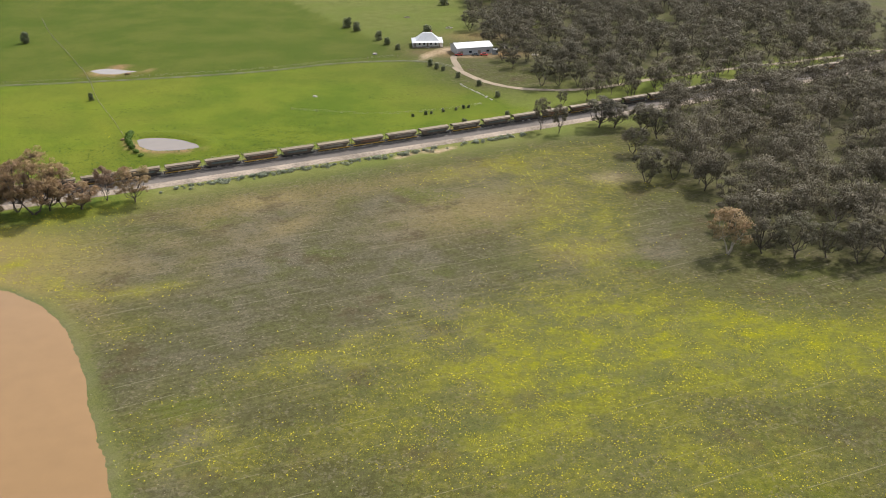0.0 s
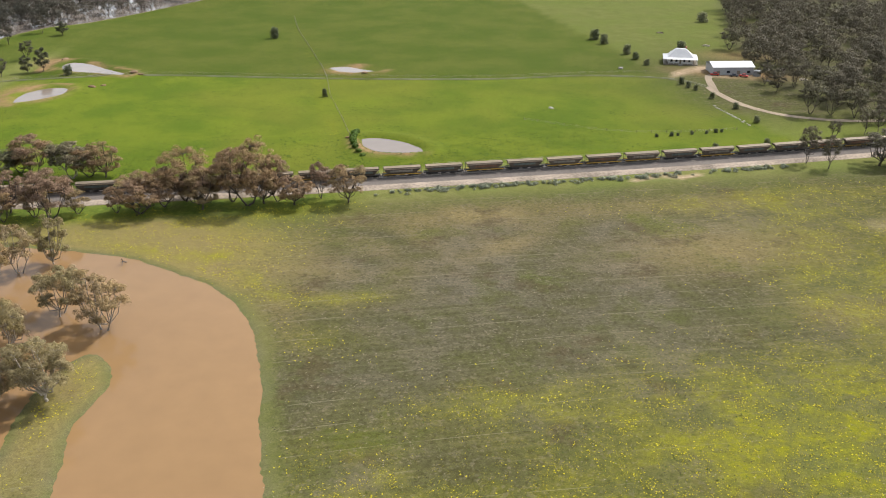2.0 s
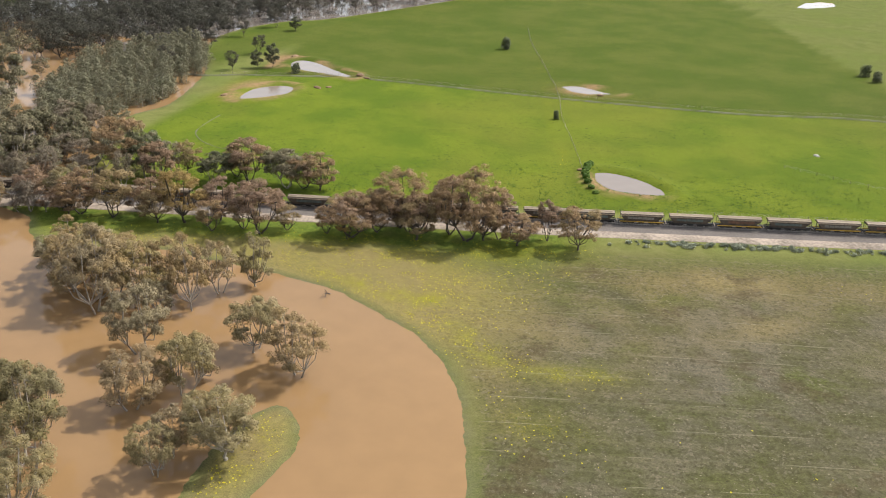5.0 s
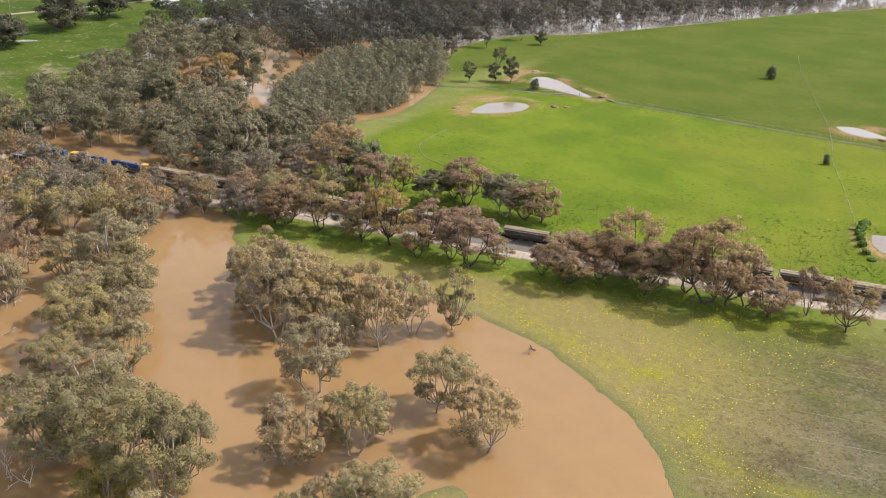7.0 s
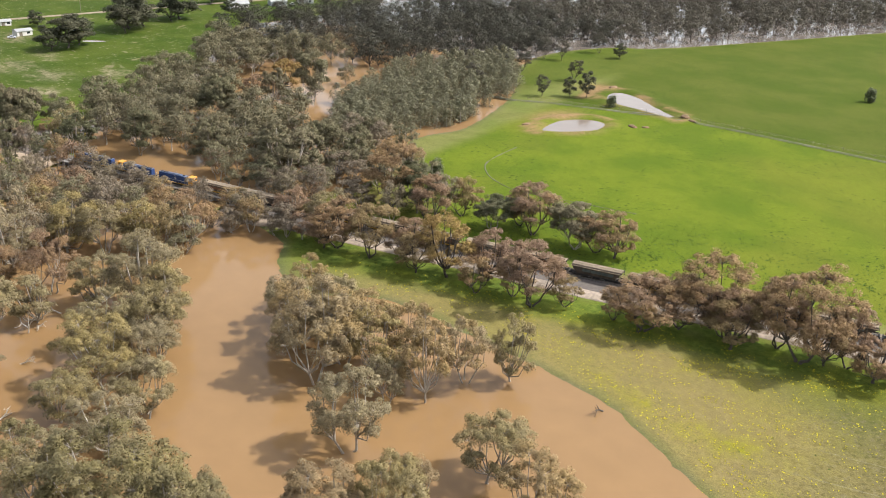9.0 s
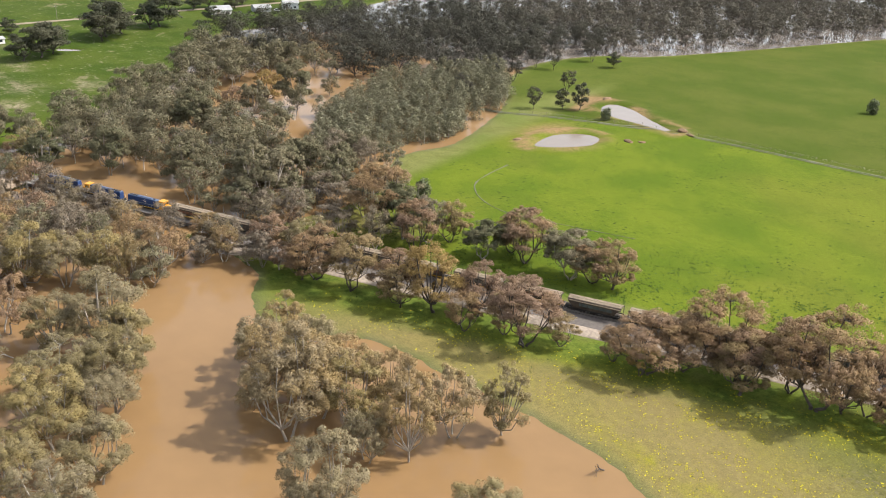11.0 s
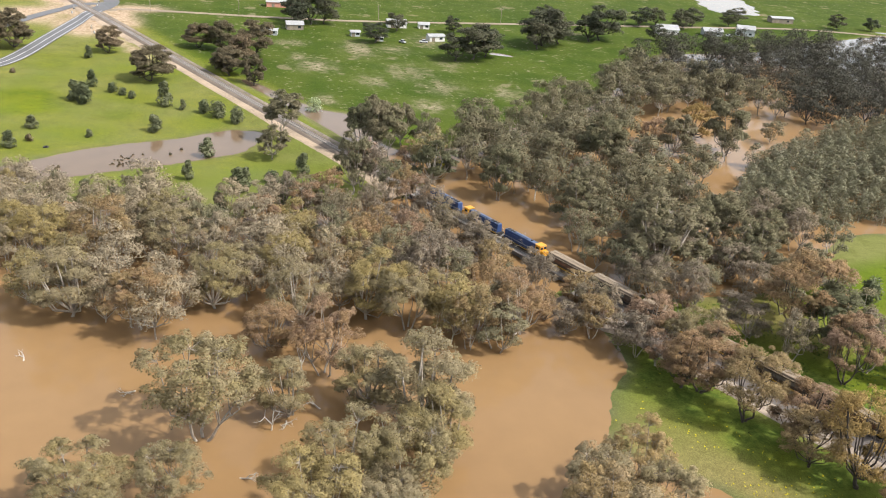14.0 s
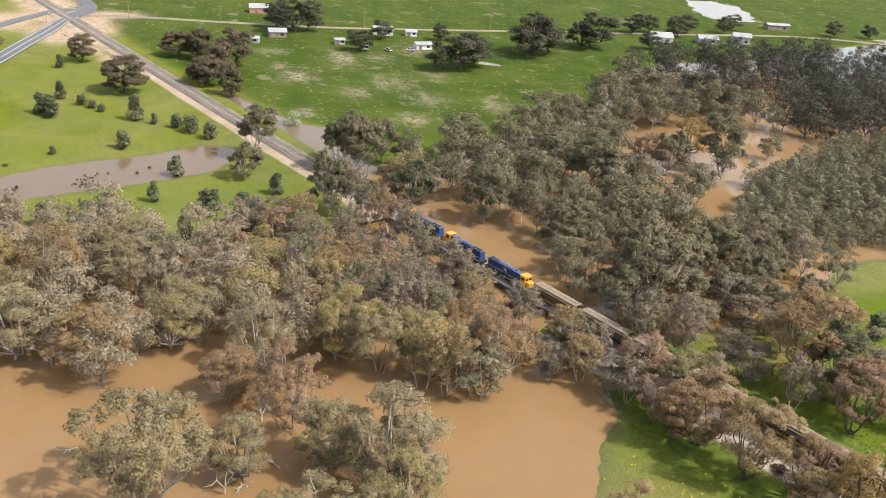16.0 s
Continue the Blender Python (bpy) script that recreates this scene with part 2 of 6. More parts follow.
def depth_in(outline, x, y):
    """Signed distance to an outline: positive outside, negative inside."""
    best, inside = np.full(x.shape, 1e9), np.zeros(x.shape, bool)
    for a, b in zip(outline, np.roll(outline, -1, 0)):
        d = b - a
        t = np.clip(((x - a[0]) * d[0] + (y - a[1]) * d[1]) / max(d @ d, 1e-9), 0, 1)
        best = np.minimum(best, (x - a[0] - t * d[0]) ** 2 + (y - a[1] - t * d[1]) ** 2)
        with np.errstate(divide="ignore", invalid="ignore"):
            inside ^= ((a[1] > y) != (b[1] > y)) & (x < d[0] * (y - a[1]) / (d[1] if d[1] else 1e-9) + a[0])
    return np.where(inside, -1, 1) * np.sqrt(best)


SHORE_EAST = [(-50, 60), (-64, 100), (-82, 140), (-92, 157), (-102, 175), (-113, 194), (-127, 211), (-143, 222), (-162, 228), (-180, 232), (-202, 230), (-222, 227), (-245, 222)]
SHORE_MID = [(-262, 205), (-272, 207), (-282, 211), (-292, 218), (-304, 219), (-316, 226), (-322, 240), (-324, 262), (-331, 284), (-352, 304), (-362, 320), (-362, 341), (-373, 364), (-393, 396), (-412, 417), (-436, 436), (-462, 480), (-468, 512)]
SHORE_FAR = [(-463, 547), (-444, 586), (-414, 780), (-390, 1000), (-620, 1100), (-720, 620), (-714, 585), (-684, 520), (-640, 440), (-622, 372), (-578, 338), (-519, 298), (-494, 272), (-473, 244)]
SHORE_WEST = [(-449, 217), (-442, 195), (-460, 187), (-483, 187), (-500, 167), (-540, 145), (-537, 141), (-490, 162), (-446, 176), (-410, 183), (-392, 170), (-384, 154), (-380, 130), (-391, 99), (-402, 72), (-430, 10), (-60, 10)]
FLOOD_LINE = rounded(SHORE_EAST + SHORE_MID + SHORE_FAR + SHORE_WEST, 4)
SPIT_LINE = rounded([(-152, 179), (-143, 176), (-137, 166), (-135, 152), (-127, 138), (-117, 118), (-100, 80), (-120, 80), (-134, 120), (-144, 140), (-150, 152), (-154, 168)])
STRIPE_LINE = rounded([(-400, 30), (-426, 70), (-444, 92), (-455, 118), (-466, 136), (-462, 148), (-449, 143), (-438, 137), (-425, 111), (-410, 78), (-385, 40)])
DAMS = {
    "near": rounded([(-158, 369.5), (-151, 371.5), (-142, 370.2), (-134, 366), (-128, 360.6), (-135, 356), (-145, 354), (-153, 358.5), (-157, 364.5)]),
    "middle": rounded([(-229, 489), (-221, 494), (-211, 490), (-199, 486), (-211, 480.5), (-222, 481)]),
    "upper": rounded([(-374, 445), (-375, 454), (-363, 453.5), (-347, 446.5), (-324, 437), (-340, 436.5), (-353, 435), (-366, 437)]),
    "lower": rounded([(-342, 370.5), (-348, 380), (-350, 391), (-345, 401), (-337, 402), (-332, 392), (-335, 380)]),
    "far": rounded([(-208, 862), (-188, 880), (-170, 878), (-166, 856), (-192, 848)]),
    "west": rounded([(-880, 515), (-800, 488), (-784, 500), (-788, 524), (-860, 545)]),
    "brook": rounded([(-616, 271), (-611, 279), (-606, 280), (-608, 270)]),
}

EAST_WOOD = [(74, 330), (86, 312), (82, 280), (95, 266), (130, 262), (200, 225), (420, 260), (420, 640), (250, 545), (110, 448), (70, 425), (80, 395), (72, 350)]
NORTH_EAST = [(30, 482), (4, 540), (-20, 612), (-30, 723), (-45, 900), (100, 1050), (450, 1050), (450, 690), (300, 612), (185, 548), (94, 503), (52, 474)]


def wander(x, y, size, seed):
    """Smooth noise of about that size in metres, -1 to 1, from a few crossed waves."""
    r = np.random.RandomState(seed)
    v = np.zeros(np.shape(x))
    for k in range(7):
        a, f, p = r.uniform(0, math.tau), r.uniform(0.6, 1.7) * math.tau / size, r.uniform(0, math.tau)
        v = v + np.sin(f * (x * math.cos(a) + y * math.sin(a)) + p + 1.3 * np.sin(0.37 * f * (y * math.cos(a) - x * math.sin(a)) + 2 * p))
    return v / 4


def flood_distance(x, y):
    d = depth_in(FLOOD_LINE, x, y)
    d = np.maximum(d, -depth_in(SPIT_LINE, x, y))
    d = np.minimum(d, depth_in(STRIPE_LINE, x, y))
    return d + 0.5 * wander(x, y, 11, 3) + 0.35 * wander(x, y, 4, 4)


def land(x, y):
    """Height of the ground."""
    x, y = np.asarray(x, float), np.asarray(y, float)
    d = flood_distance(x, y)
    h = WATER_Z + np.where(d > 0, 0.5 * (1 - np.exp(-d / 7)) + 0.02 * np.minimum(d, 2), np.maximum(-1.3, d * 0.13))
    for line in DAMS.values():
        e = depth_in(line, x, y)
        h = h + np.where(e > 0, 1.1 * np.exp(-((e - 4.5) / 2.6) ** 2), 0) - np.clip(-e * 0.25 + 0.3, 0, 1.2) * (e < 1.2)
    o = np.abs(rail_offset(x, y))
    gap = np.clip((np.abs(x + 362) - 30) / 6, 0, 1)                      # the bridge's opening
    bank = np.clip((13 - o) / 7, 0, 1)
    top = BED_TOP - 0.45
    return np.where(bank * gap > 0, np.maximum(h, h + (top - h) * bank * gap), h)


def axis(*stops):
    """Grid lines: pairs of (to where, step)."""
    out = [stops[0]]
    for end, step in stops[1:]:
        k = max(1, round((end - out[-1]) / step))
        out += list(np.linspace(out[-1], end, k + 1)[1:])
    return np.array(out)


def part(name, data, mat, parent=None, label="", smooth=False):
    """Links a bmesh, or (vertices, faces), as one mesh object under a thing or a part."""
    me = bpy.data.meshes.new(name)
    if isinstance(data, tuple):
        me.from_pydata([tuple(v) for v in data[0]], [], [tuple(f) for f in data[1]])
    else:
        data.to_mesh(me)
        data.free()
    me.materials.append(mat)
    if smooth:
        me.polygons.foreach_set("use_smooth", [True] * len(me.polygons))
    ob = new(name, me)
    if parent:
        ob.parent = parent
    if label:
        ob["label"] = label
    return ob


gx = axis(-5200, (-2000, 400), (-1000, 100), (-760, 14), (-720, 5), (-520, 4), (-60, 2.0), (140, 4), (420, 14), (1000, 100), (5200, 420))
gy = axis(-5000, (-1000, 500), (0, 100), (90, 6), (300, 2.0), (480, 4), (760, 8), (1200, 30), (2000, 130), (5200, 400))
GX, GY = np.meshgrid(gx, gy)
GZ = land(GX, GY)
nx, ny = len(gx), len(gy)
gi = np.arange(nx * ny).reshape(ny, nx)
ground_me = bpy.data.meshes.new("ground")
ground_me.from_pydata(np.stack([GX, GY, GZ], -1).reshape(-1, 3).tolist(), [], np.stack([gi[:-1, :-1], gi[:-1, 1:], gi[1:, 1:], gi[1:, :-1]], -1).reshape(-1, 4).tolist())
ground_me.polygons.foreach_set("use_smooth", [True] * len(ground_me.polygons))

# what grows where: r crop, g yellow flowers, b bare soil; second: r orange earth, g pale flecks and painted cloud
# shade, b dry stubble
off = rail_offset(GX, GY)
fd = flood_distance(GX, GY)
soft = lambda v, a, b: np.clip((v - a) / (b - a), 0, 1)
blob = lambda x, y, rx, ry, turn=0.0: np.exp(-(((GX - x) * math.cos(turn) + (GY - y) * math.sin(turn)) / rx) ** 2 - ((-(GX - x) * math.sin(turn) + (GY - y) * math.cos(turn)) / ry) ** 2)
hedge = -103 + (613 - GY) * 0.62                                         # the hedge by the farm closes the crop
crop = soft(off, 10, 14) * soft(GX + 0.35 * (GY - 270), -330, -322) * (0.45 + 0.55 * soft(hedge - GX + 4 * wander(GX, GY, 15, 8), -4, 4)) * soft(fd, 1, 5)
crop = np.clip(crop + (np.clip(0.25 + 0.4 * wander(GX, GY, 38, 23), 0.02, 0.6) * (off < 8) + 0.9 * blob(-504, 62, 20, 10, 0.3) + 0.92 * soft(off, 4, 12)) * soft(-GX, 395, 410) * soft(fd, 1, 6) * soft(GX, -760, -720), 0, 1)
stubble = soft(-off, 16, 40) * soft(GX, -190, -100) * soft(fd, 0.5, 8)
flowers = stubble * np.clip(0.75 * blob(14, 206, 46, 27, 0.45) + 0.8 * blob(30, 284, 17, 34) + 0.55 * blob(14, 350, 46, 13, 0.5) + 0.55 * blob(-52, 188, 24, 8, 0.4) + 0.4 * blob(12, 180, 42, 18, 0.3) + 1.1 * blob(80, 205, 50, 24) + 0.6 * blob(30, 152, 60, 22) + 0.3 * blob(-100, 203, 16, 9) + 0.45 * blob(-70, 150, 25, 14) + 0.35 * blob(30, 330, 40, 18), 0, 1)
flowers = np.clip(flowers + 0.75 * blob(-150, 240.5, 6, 3, 0.3) + 0.4 * blob(-137.5, 232, 8, 4, -0.5) + 0.55 * blob(-122, 224, 10, 4.5, -0.4) + 0.55 * blob(-110, 224, 9, 4) + 0.4 * blob(-97, 230, 9, 4, 0.4) + 0.35 * blob(-168, 240, 14, 5, 0.2) + 0.36 * soft(-off, 14, 22) * soft(fd, 1, 6) * soft(-GX, 120, 150) * soft(GX, -290, -200) + 0.12 * blob(-141, 165, 8, 16) + 0.3 * soft(-GX, 400, 420) * soft(160 - 0.44 * (GX + 465) - GY, -8, 4), 0, 1)
bare = stubble * np.clip(0.7 + 0.5 * wander(GX, GY, 60, 9), 0, 1) * np.clip(1.2 * blob(-40, 235, 85, 48, 0.45) + 0.8 * blob(-20, 315, 70, 22, 0.5) + 0.7 * blob(-95, 265, 50, 25, 0.4), 0, 1)
bare = np.clip(bare + 0.9 * blob(-67, 147, 8, 14) * stubble + 0.8 * blob(55, 268, 11, 18) + 0.5 * blob(47, 332, 9, 7) + 0.6 * soft(3.0 - np.abs(fd), 0, 2.5), 0, 1)
dry = np.clip(stubble * (1 - 0.6 * flowers) + 0.15 * soft(-off, 14, 24) * soft(fd, 0, 5) * soft(GX, -300, -200), 0, 1)
litter = soft(6 - np.minimum(depth_in(np.array(EAST_WOOD, float), GX, GY), depth_in(np.array(NORTH_EAST, float), GX, GY)), 0, 14)
dry = np.maximum(dry, np.maximum(0.85 * litter, 0.9 * np.clip(blob(-12, 545, 55, 48) + blob(12, 485, 48, 34), 0, 1)))
bare = np.maximum(bare, np.maximum(0.35 * litter, 0.55 * soft(5 - depth_in(SPIT_LINE, GX, GY), 0, 5) * np.clip(0.6 + 0.8 * wander(GX, GY, 12, 13), 0, 1)))
band = soft(-off, 12, 15) * soft(off, -36, -26) * soft(-GX, 125, 140) * soft(GX, -300, -290) * soft(fd, 2, 6)
crop = np.clip(crop + band * np.clip(0.6 + 0.6 * wander(GX, GY, 16, 12), 0, 1), 0, 1)
dam_d = np.minimum.reduce([depth_in(DAMS[k], GX, GY) for k in ("middle", "upper", "lower")])
earth = soft(7.5 + 2.0 * wander(GX, GY, 14, 5) - dam_d, 0, 3) * np.clip(0.35 + 0.8 * wander(GX, GY, 26, 6), 0, 1)
earth = np.clip(earth + 1.3 * soft(4.2 - np.abs(depth_in(DAMS["near"], GX, GY) - 2.6), 0, 2.6) * soft(361 - GY - 0.28 * (GX + 150) + 2 * wander(GX, GY, 7, 51), -3, 3) + 0.6 * blob(-215, 478, 14, 4, 0.1) + 0.9 * blob(-388, 452, 7, 9) + 0.8 * blob(-360, 392, 6, 14) + 1.3 * blob(-14, 542, 26, 8) + 0.6 * blob(-15, 590, 20, 12) + 1.6 * blob(-672, 66, 30, 15, 0.3) + 1.2 * blob(-712, 78, 16, 12), 0, 1)
fleck_and_shade = soft(off, 9, 18) * soft(-GX, 440, 480) * soft(fd, 1, 6) * soft(GX, -1400, -1100)
for (ax, ay), (bx, by) in (((-167, 366), (-193, 402)), ((-193, 402), (-211, 435)), ((-211, 435), (-229, 468)), ((-229, 468), (-262, 530))):
    tt = np.clip(((GX - ax) * (bx - ax) + (GY - ay) * (by - ay)) / ((bx - ax) ** 2 + (by - ay) ** 2), 0, 1)
    flowers = np.maximum(flowers, 0.3 * soft(2.4 - np.hypot(GX - ax - tt * (bx - ax), GY - ay - tt * (by - ay)), 0, 2.5))
# rank green grass between the railway's trees
rank = np.clip(soft(-off, 9, 13) * soft(off, -30, -22) * soft(-GX, 128, 140) * soft(GX, -330, -320) * soft(fd, 1, 4) * np.clip(0.75 + 0.7 * wander(GX, GY, 13, 19), 0, 1) + soft(off, 6, 9) * soft(16 - off, 0, 5) * soft(-GX, 220, 232) * soft(GX, -335, -325), 0, 1)
crop = np.maximum(crop, rank)
# third: r pale dry grass, g peach road-side earth, b worn patches in the far pasture
pale_grass = stubble * np.clip(0.8 * blob(-4, 296, 34, 17, 0.5) + 0.6 * blob(30, 262, 14, 10) + 0.5 * blob(-92, 300, 26, 10, 0.45) + 0.5 * blob(-70, 278, 6, 16, -0.5) + 0.45 * blob(-24, 330, 60, 9, 0.5), 0, 1)
pale_grass = np.clip(pale_grass + 0.36 * stubble * np.clip(0.7 + 0.7 * wander(GX, GY, 22, 71), 0, 1) * soft(-GX + 0.45 * (GY - 250), 66, 110) * soft(-off, 22, 34) +  0.8 * blob(-316, 259, 14, 10) + 0.5 * blob(-300, 268, 10, 8) + 0.9 * soft(fd, 0.5, 3) * soft(48 - fd, 0, 22) * soft(-off, 20, 30) * soft(-GX, 105, 150) * soft(GX, -285, -240), 0, 1)
peach = np.clip(1.6 * blob(-683, 28, 20, 12, 0.4) + 1.5 * blob(-737, 43, 20, 12) + 1.5 * blob(-649, 58, 18, 8, 0.3) + 1.7 * blob(-690, 69, 26, 10, 0.3) + blob(-712, 84, 9, 12) + blob(-665, 78, 10, 5, 0.4) + 0.9 * blob(-704, 44, 12, 9) + 0.6 * soft(4 - np.abs(off + 10.5), 0, 2) * soft(-GX, 560, 600), 0, 1)
pale_grass = pale_grass * (1 - 0.85 * rank)
dry = dry * (1 - 0.9 * rank)
worn = np.zeros_like(GX)
for x, y, rx, ry, k in ((-614, 200, 16, 7, 1.0), (-572, 175, 11, 7, 1.0), (-544, 197, 9, 6, 0.7), (-511, 174, 7, 4, 0.7), (-502, 216, 8, 7, 0.9), (-626, 165, 6, 7, 0.7), (-616, 219, 8, 6, 0.7), (-564, 217, 14, 10, 0.6), (-590, 167, 8, 4, 0.6), (-526, 256, 10, 6, 0.7), (-640, 240, 12, 8, 0.6), (-580, 240, 10, 6, 0.5), (-535, 228, 12, 8, 0.6)):
    worn = np.maximum(worn, k * blob(x, y, rx, ry))
worn = np.clip(worn + 0.35 * wander(GX, GY, 9, 41) * (worn > 0.1), 0, 1)
def strip(points, wide):
    """Closeness to a line: 1 on it, 0 beyond its width."""
    best = np.full(GX.shape, 1e9)
    for (ax, ay), (bx, by) in zip(points, points[1:]):
        t = np.clip(((GX - ax) * (bx - ax) + (GY - ay) * (by - ay)) / ((bx - ax) ** 2 + (by - ay) ** 2), 0, 1)
        best = np.minimum(best, np.hypot(GX - ax - t * (bx - ax), GY - ay - t * (by - ay)))
    return soft(wide - best + 1.2 * wander(GX, GY, 6, 61), 0, wide * 0.5)


earth = np.clip(earth + strip([(-340, 365), (-350, 368), (-357, 384), (-356, 400), (-349, 408), (-339, 408)], 2.6) * 0.8 + strip([(-377, 431), (-384, 446), (-386, 456), (-379, 460)], 4.5) + 0.8 * strip([(-340, 449), (-330, 447)], 2.5), 0, 1)
peach = np.clip(1.5 * peach + strip([(-44, 531), (-34, 550), (-14, 553), (-4, 541), (-22, 538)], 5) * 0.8 + strip([(-18, 365), (-40, 353)], 2.0) * 0.9 + 0.3 * blob(45, 332, 8, 6), 0, 1)
beyond = soft(GY - np.interp(GX, [-400, -368, -315, -221, -140, -57], [392, 412, 440, 463, 488, 526]), -1, 3) * soft(off, 30, 60) * soft(GX, -470, -440)
beyond = np.clip(beyond + 0.2 * soft(GX + 0.3 * (GY - 400), -190, -90) * soft(off, 8, 16), 0, 1)   # the paddock past the farm track: olive crop, with cloud shade painted in
for name, (r, g, b) in {"cover_c": (pale_grass, peach, worn), "cover": (crop, flowers, bare), "cover_b": (earth, fleck_and_shade, dry)}.items():
    at = ground_me.color_attributes.new(name, "FLOAT_COLOR", "POINT")
    at.data.foreach_set("color", np.stack([r, g, b, beyond if name == "cover_c" else rank if name == "cover" else np.ones_like(r)], -1).astype(np.float32).ravel())


def ground_material():
    m = bpy.data.materials.new("paddock_ground")
    m.use_nodes = True
    n, l = m.node_tree.nodes, m.node_tree.links
    b = n["Principled BSDF"]
    b.inputs["Roughness"].default_value, b.inputs["Specular IOR Level"].default_value = 0.95, 0.04
    pos = n.new("ShaderNodeNewGeometry").outputs["Position"]
    turned = n.new("ShaderNodeMapping")
    turned.vector_type = "TEXTURE"
    turned.inputs["Rotation"].default_value = (0, 0, 0.48)
    turned.inputs["Scale"].default_value = (33, 1, 1)
    l.new(pos, turned.inputs["Vector"])

    def noise_at(scale, detail=4, src=pos, rough=0.6):
        t = n.new("ShaderNodeTexNoise")
        t.inputs["Scale"].default_value, t.inputs["Detail"].default_value, t.inputs["Roughness"].default_value = scale, detail, rough
        l.new(src, t.inputs["Vector"])
        return t.outputs[0]

    def ranged(v, a, c, lo=0.0, hi=1.0):
        r = n.new("ShaderNodeMapRange")
        r.interpolation_type = "SMOOTHSTEP"
        for key, val in zip(("From Min", "From Max", "To Min", "To Max"), (a, c, lo, hi)):
            r.inputs[key].default_value = val
        l.new(v, r.inputs["Value"])
        return r.outputs[0]

    def times(a, c, op="MULTIPLY"):
        k = n.new("ShaderNodeMath")
        k.operation = op
        l.new(a, k.inputs[0])
        if isinstance(c, float):
            k.inputs[1].default_value = c
        else:
            l.new(c, k.inputs[1])
        return k.outputs[0]

    def mixed(f, a, c):
        k = n.new("ShaderNodeMix")
        k.data_type = "RGBA"
        l.new(f, k.inputs[0])
        for slot, v in ((6, a), (7, c)):
            if isinstance(v, tuple):
                k.inputs[slot].default_value = (*v, 1)
            else:
                l.new(v, k.inputs[slot])
        return k.outputs[2]

    def masks(name):
        a, s = n.new("ShaderNodeVertexColor"), n.new("ShaderNodeSeparateColor")
        a.layer_name = name
        l.new(a.outputs[0], s.inputs[0])
        return s.outputs

    r1, g1, b1 = masks("cover")[:3]
    r2, g2, b2 = masks("cover_b")[:3]
    r3, g3, b3 = masks("cover_c")[:3]
    past = n.new("ShaderNodeVertexColor")
    past.layer_name = "cover_c"
    lush = n.new("ShaderNodeVertexColor")
    lush.layer_name = "cover"
    straight = n.new("ShaderNodeMapping")
    straight.vector_type = "TEXTURE"
    straight.inputs["Rotation"].default_value = (0, 0, 0.48)
    straight.inputs["Scale"].default_value = (700, 1, 1)
    l.new(pos, straight.inputs["Vector"])
    tiny, small, mid, wide, huge = noise_at(2.6, 4, rough=0.7), noise_at(0.55, 4), noise_at(0.12, 3), noise_at(0.03, 4), noise_at(0.008, 3)
    rows = noise_at(0.55, 4, turned.outputs[0])
    grass = mixed(ranged(mid, 0.35, 0.65), (0.112, 0.12, 0.034), (0.148, 0.146, 0.05))
    grass = mixed(ranged(wide, 0.4, 0.7), grass, (0.1, 0.124, 0.028))
    cropc = mixed(ranged(wide, 0.35, 0.65), (0.066, 0.1, 0.009), (0.1, 0.128, 0.012))
    cropc = mixed(times(ranged(huge, 0.45, 0.65), 0.5), cropc, (0.118, 0.12, 0.018))
    # this darker mix holds the crop's olive tone and painted cloud shade
    cropc = mixed(times(past.outputs["Alpha"], 0.8), cropc, mixed(ranged(wide, 0.35, 0.65), (0.046, 0.066, 0.009), (0.064, 0.076, 0.015)))
    tussock = n.new("ShaderNodeTexVoronoi")
    tussock.inputs["Scale"].default_value = 0.42
    l.new(pos, tussock.inputs["Vector"])
    clumps_ = times(ranged(tussock.outputs["Distance"], 0.1, 0.26, 1.0, 0.0), ranged(noise_at(0.035, 4), 0.42, 0.62, 0.15, 1.0))
    cropc = mixed(clumps_, cropc, (0.026, 0.044, 0.008))
    cropc = mixed(times(ranged(noise_at(0.9, 5), 0.6, 0.72), ranged(noise_at(0.02, 3), 0.4, 0.6, 0.1, 0.6)), cropc, (0.12, 0.125, 0.045))
    col = mixed(r1, grass, cropc)
    col = mixed(times(ranged(r1, 0.3, 0.8), lush.outputs['Alpha']), col, mixed(ranged(small, 0.35, 0.65), (0.06, 0.092, 0.016), (0.1, 0.13, 0.024)))
    # stubble brown, lowered to carry cloud shade on the south paddock
    shaded_stub = mixed(ranged(small, 0.35, 0.7), (0.038, 0.037, 0.015), (0.06, 0.055, 0.026))
    col = mixed(times(b2, ranged(mid, 0.25, 0.7, 0.72, 0.97)), col, shaded_stub)
    soil = mixed(ranged(mid, 0.3, 0.7), (0.066, 0.059, 0.037), (0.092, 0.083, 0.057))
    soil = mixed(ranged(rows, 0.42, 0.62, 0.0, 0.35), soil, (0.125, 0.105, 0.076))
    col = mixed(times(b1, ranged(mid, 0.3, 0.6, 0.5, 1.0)), col, soil)
    col = mixed(times(b2, ranged(wide, 0.52, 0.7, 0.0, 0.25)), col, (0.11, 0.097, 0.056))
    col = mixed(times(b2, ranged(noise_at(0.022, 4), 0.56, 0.68, 0.0, 0.7)), col, (0.066, 0.078, 0.014))
    col = mixed(times(r3, ranged(mid, 0.25, 0.65, 0.72, 0.97)), col, mixed(ranged(small, 0.35, 0.65), (0.168, 0.13, 0.056), (0.188, 0.145, 0.066)))
    across = n.new("ShaderNodeSeparateXYZ")
    l.new(straight.outputs[0], across.inputs[0])
    bent = times(times(across.outputs[1], 0.62), times(noise_at(0.006, 1), 9.0), "ADD")
    tracks = ranged(times(bent, 1.0, "SINE"), 0.9945, 0.999)
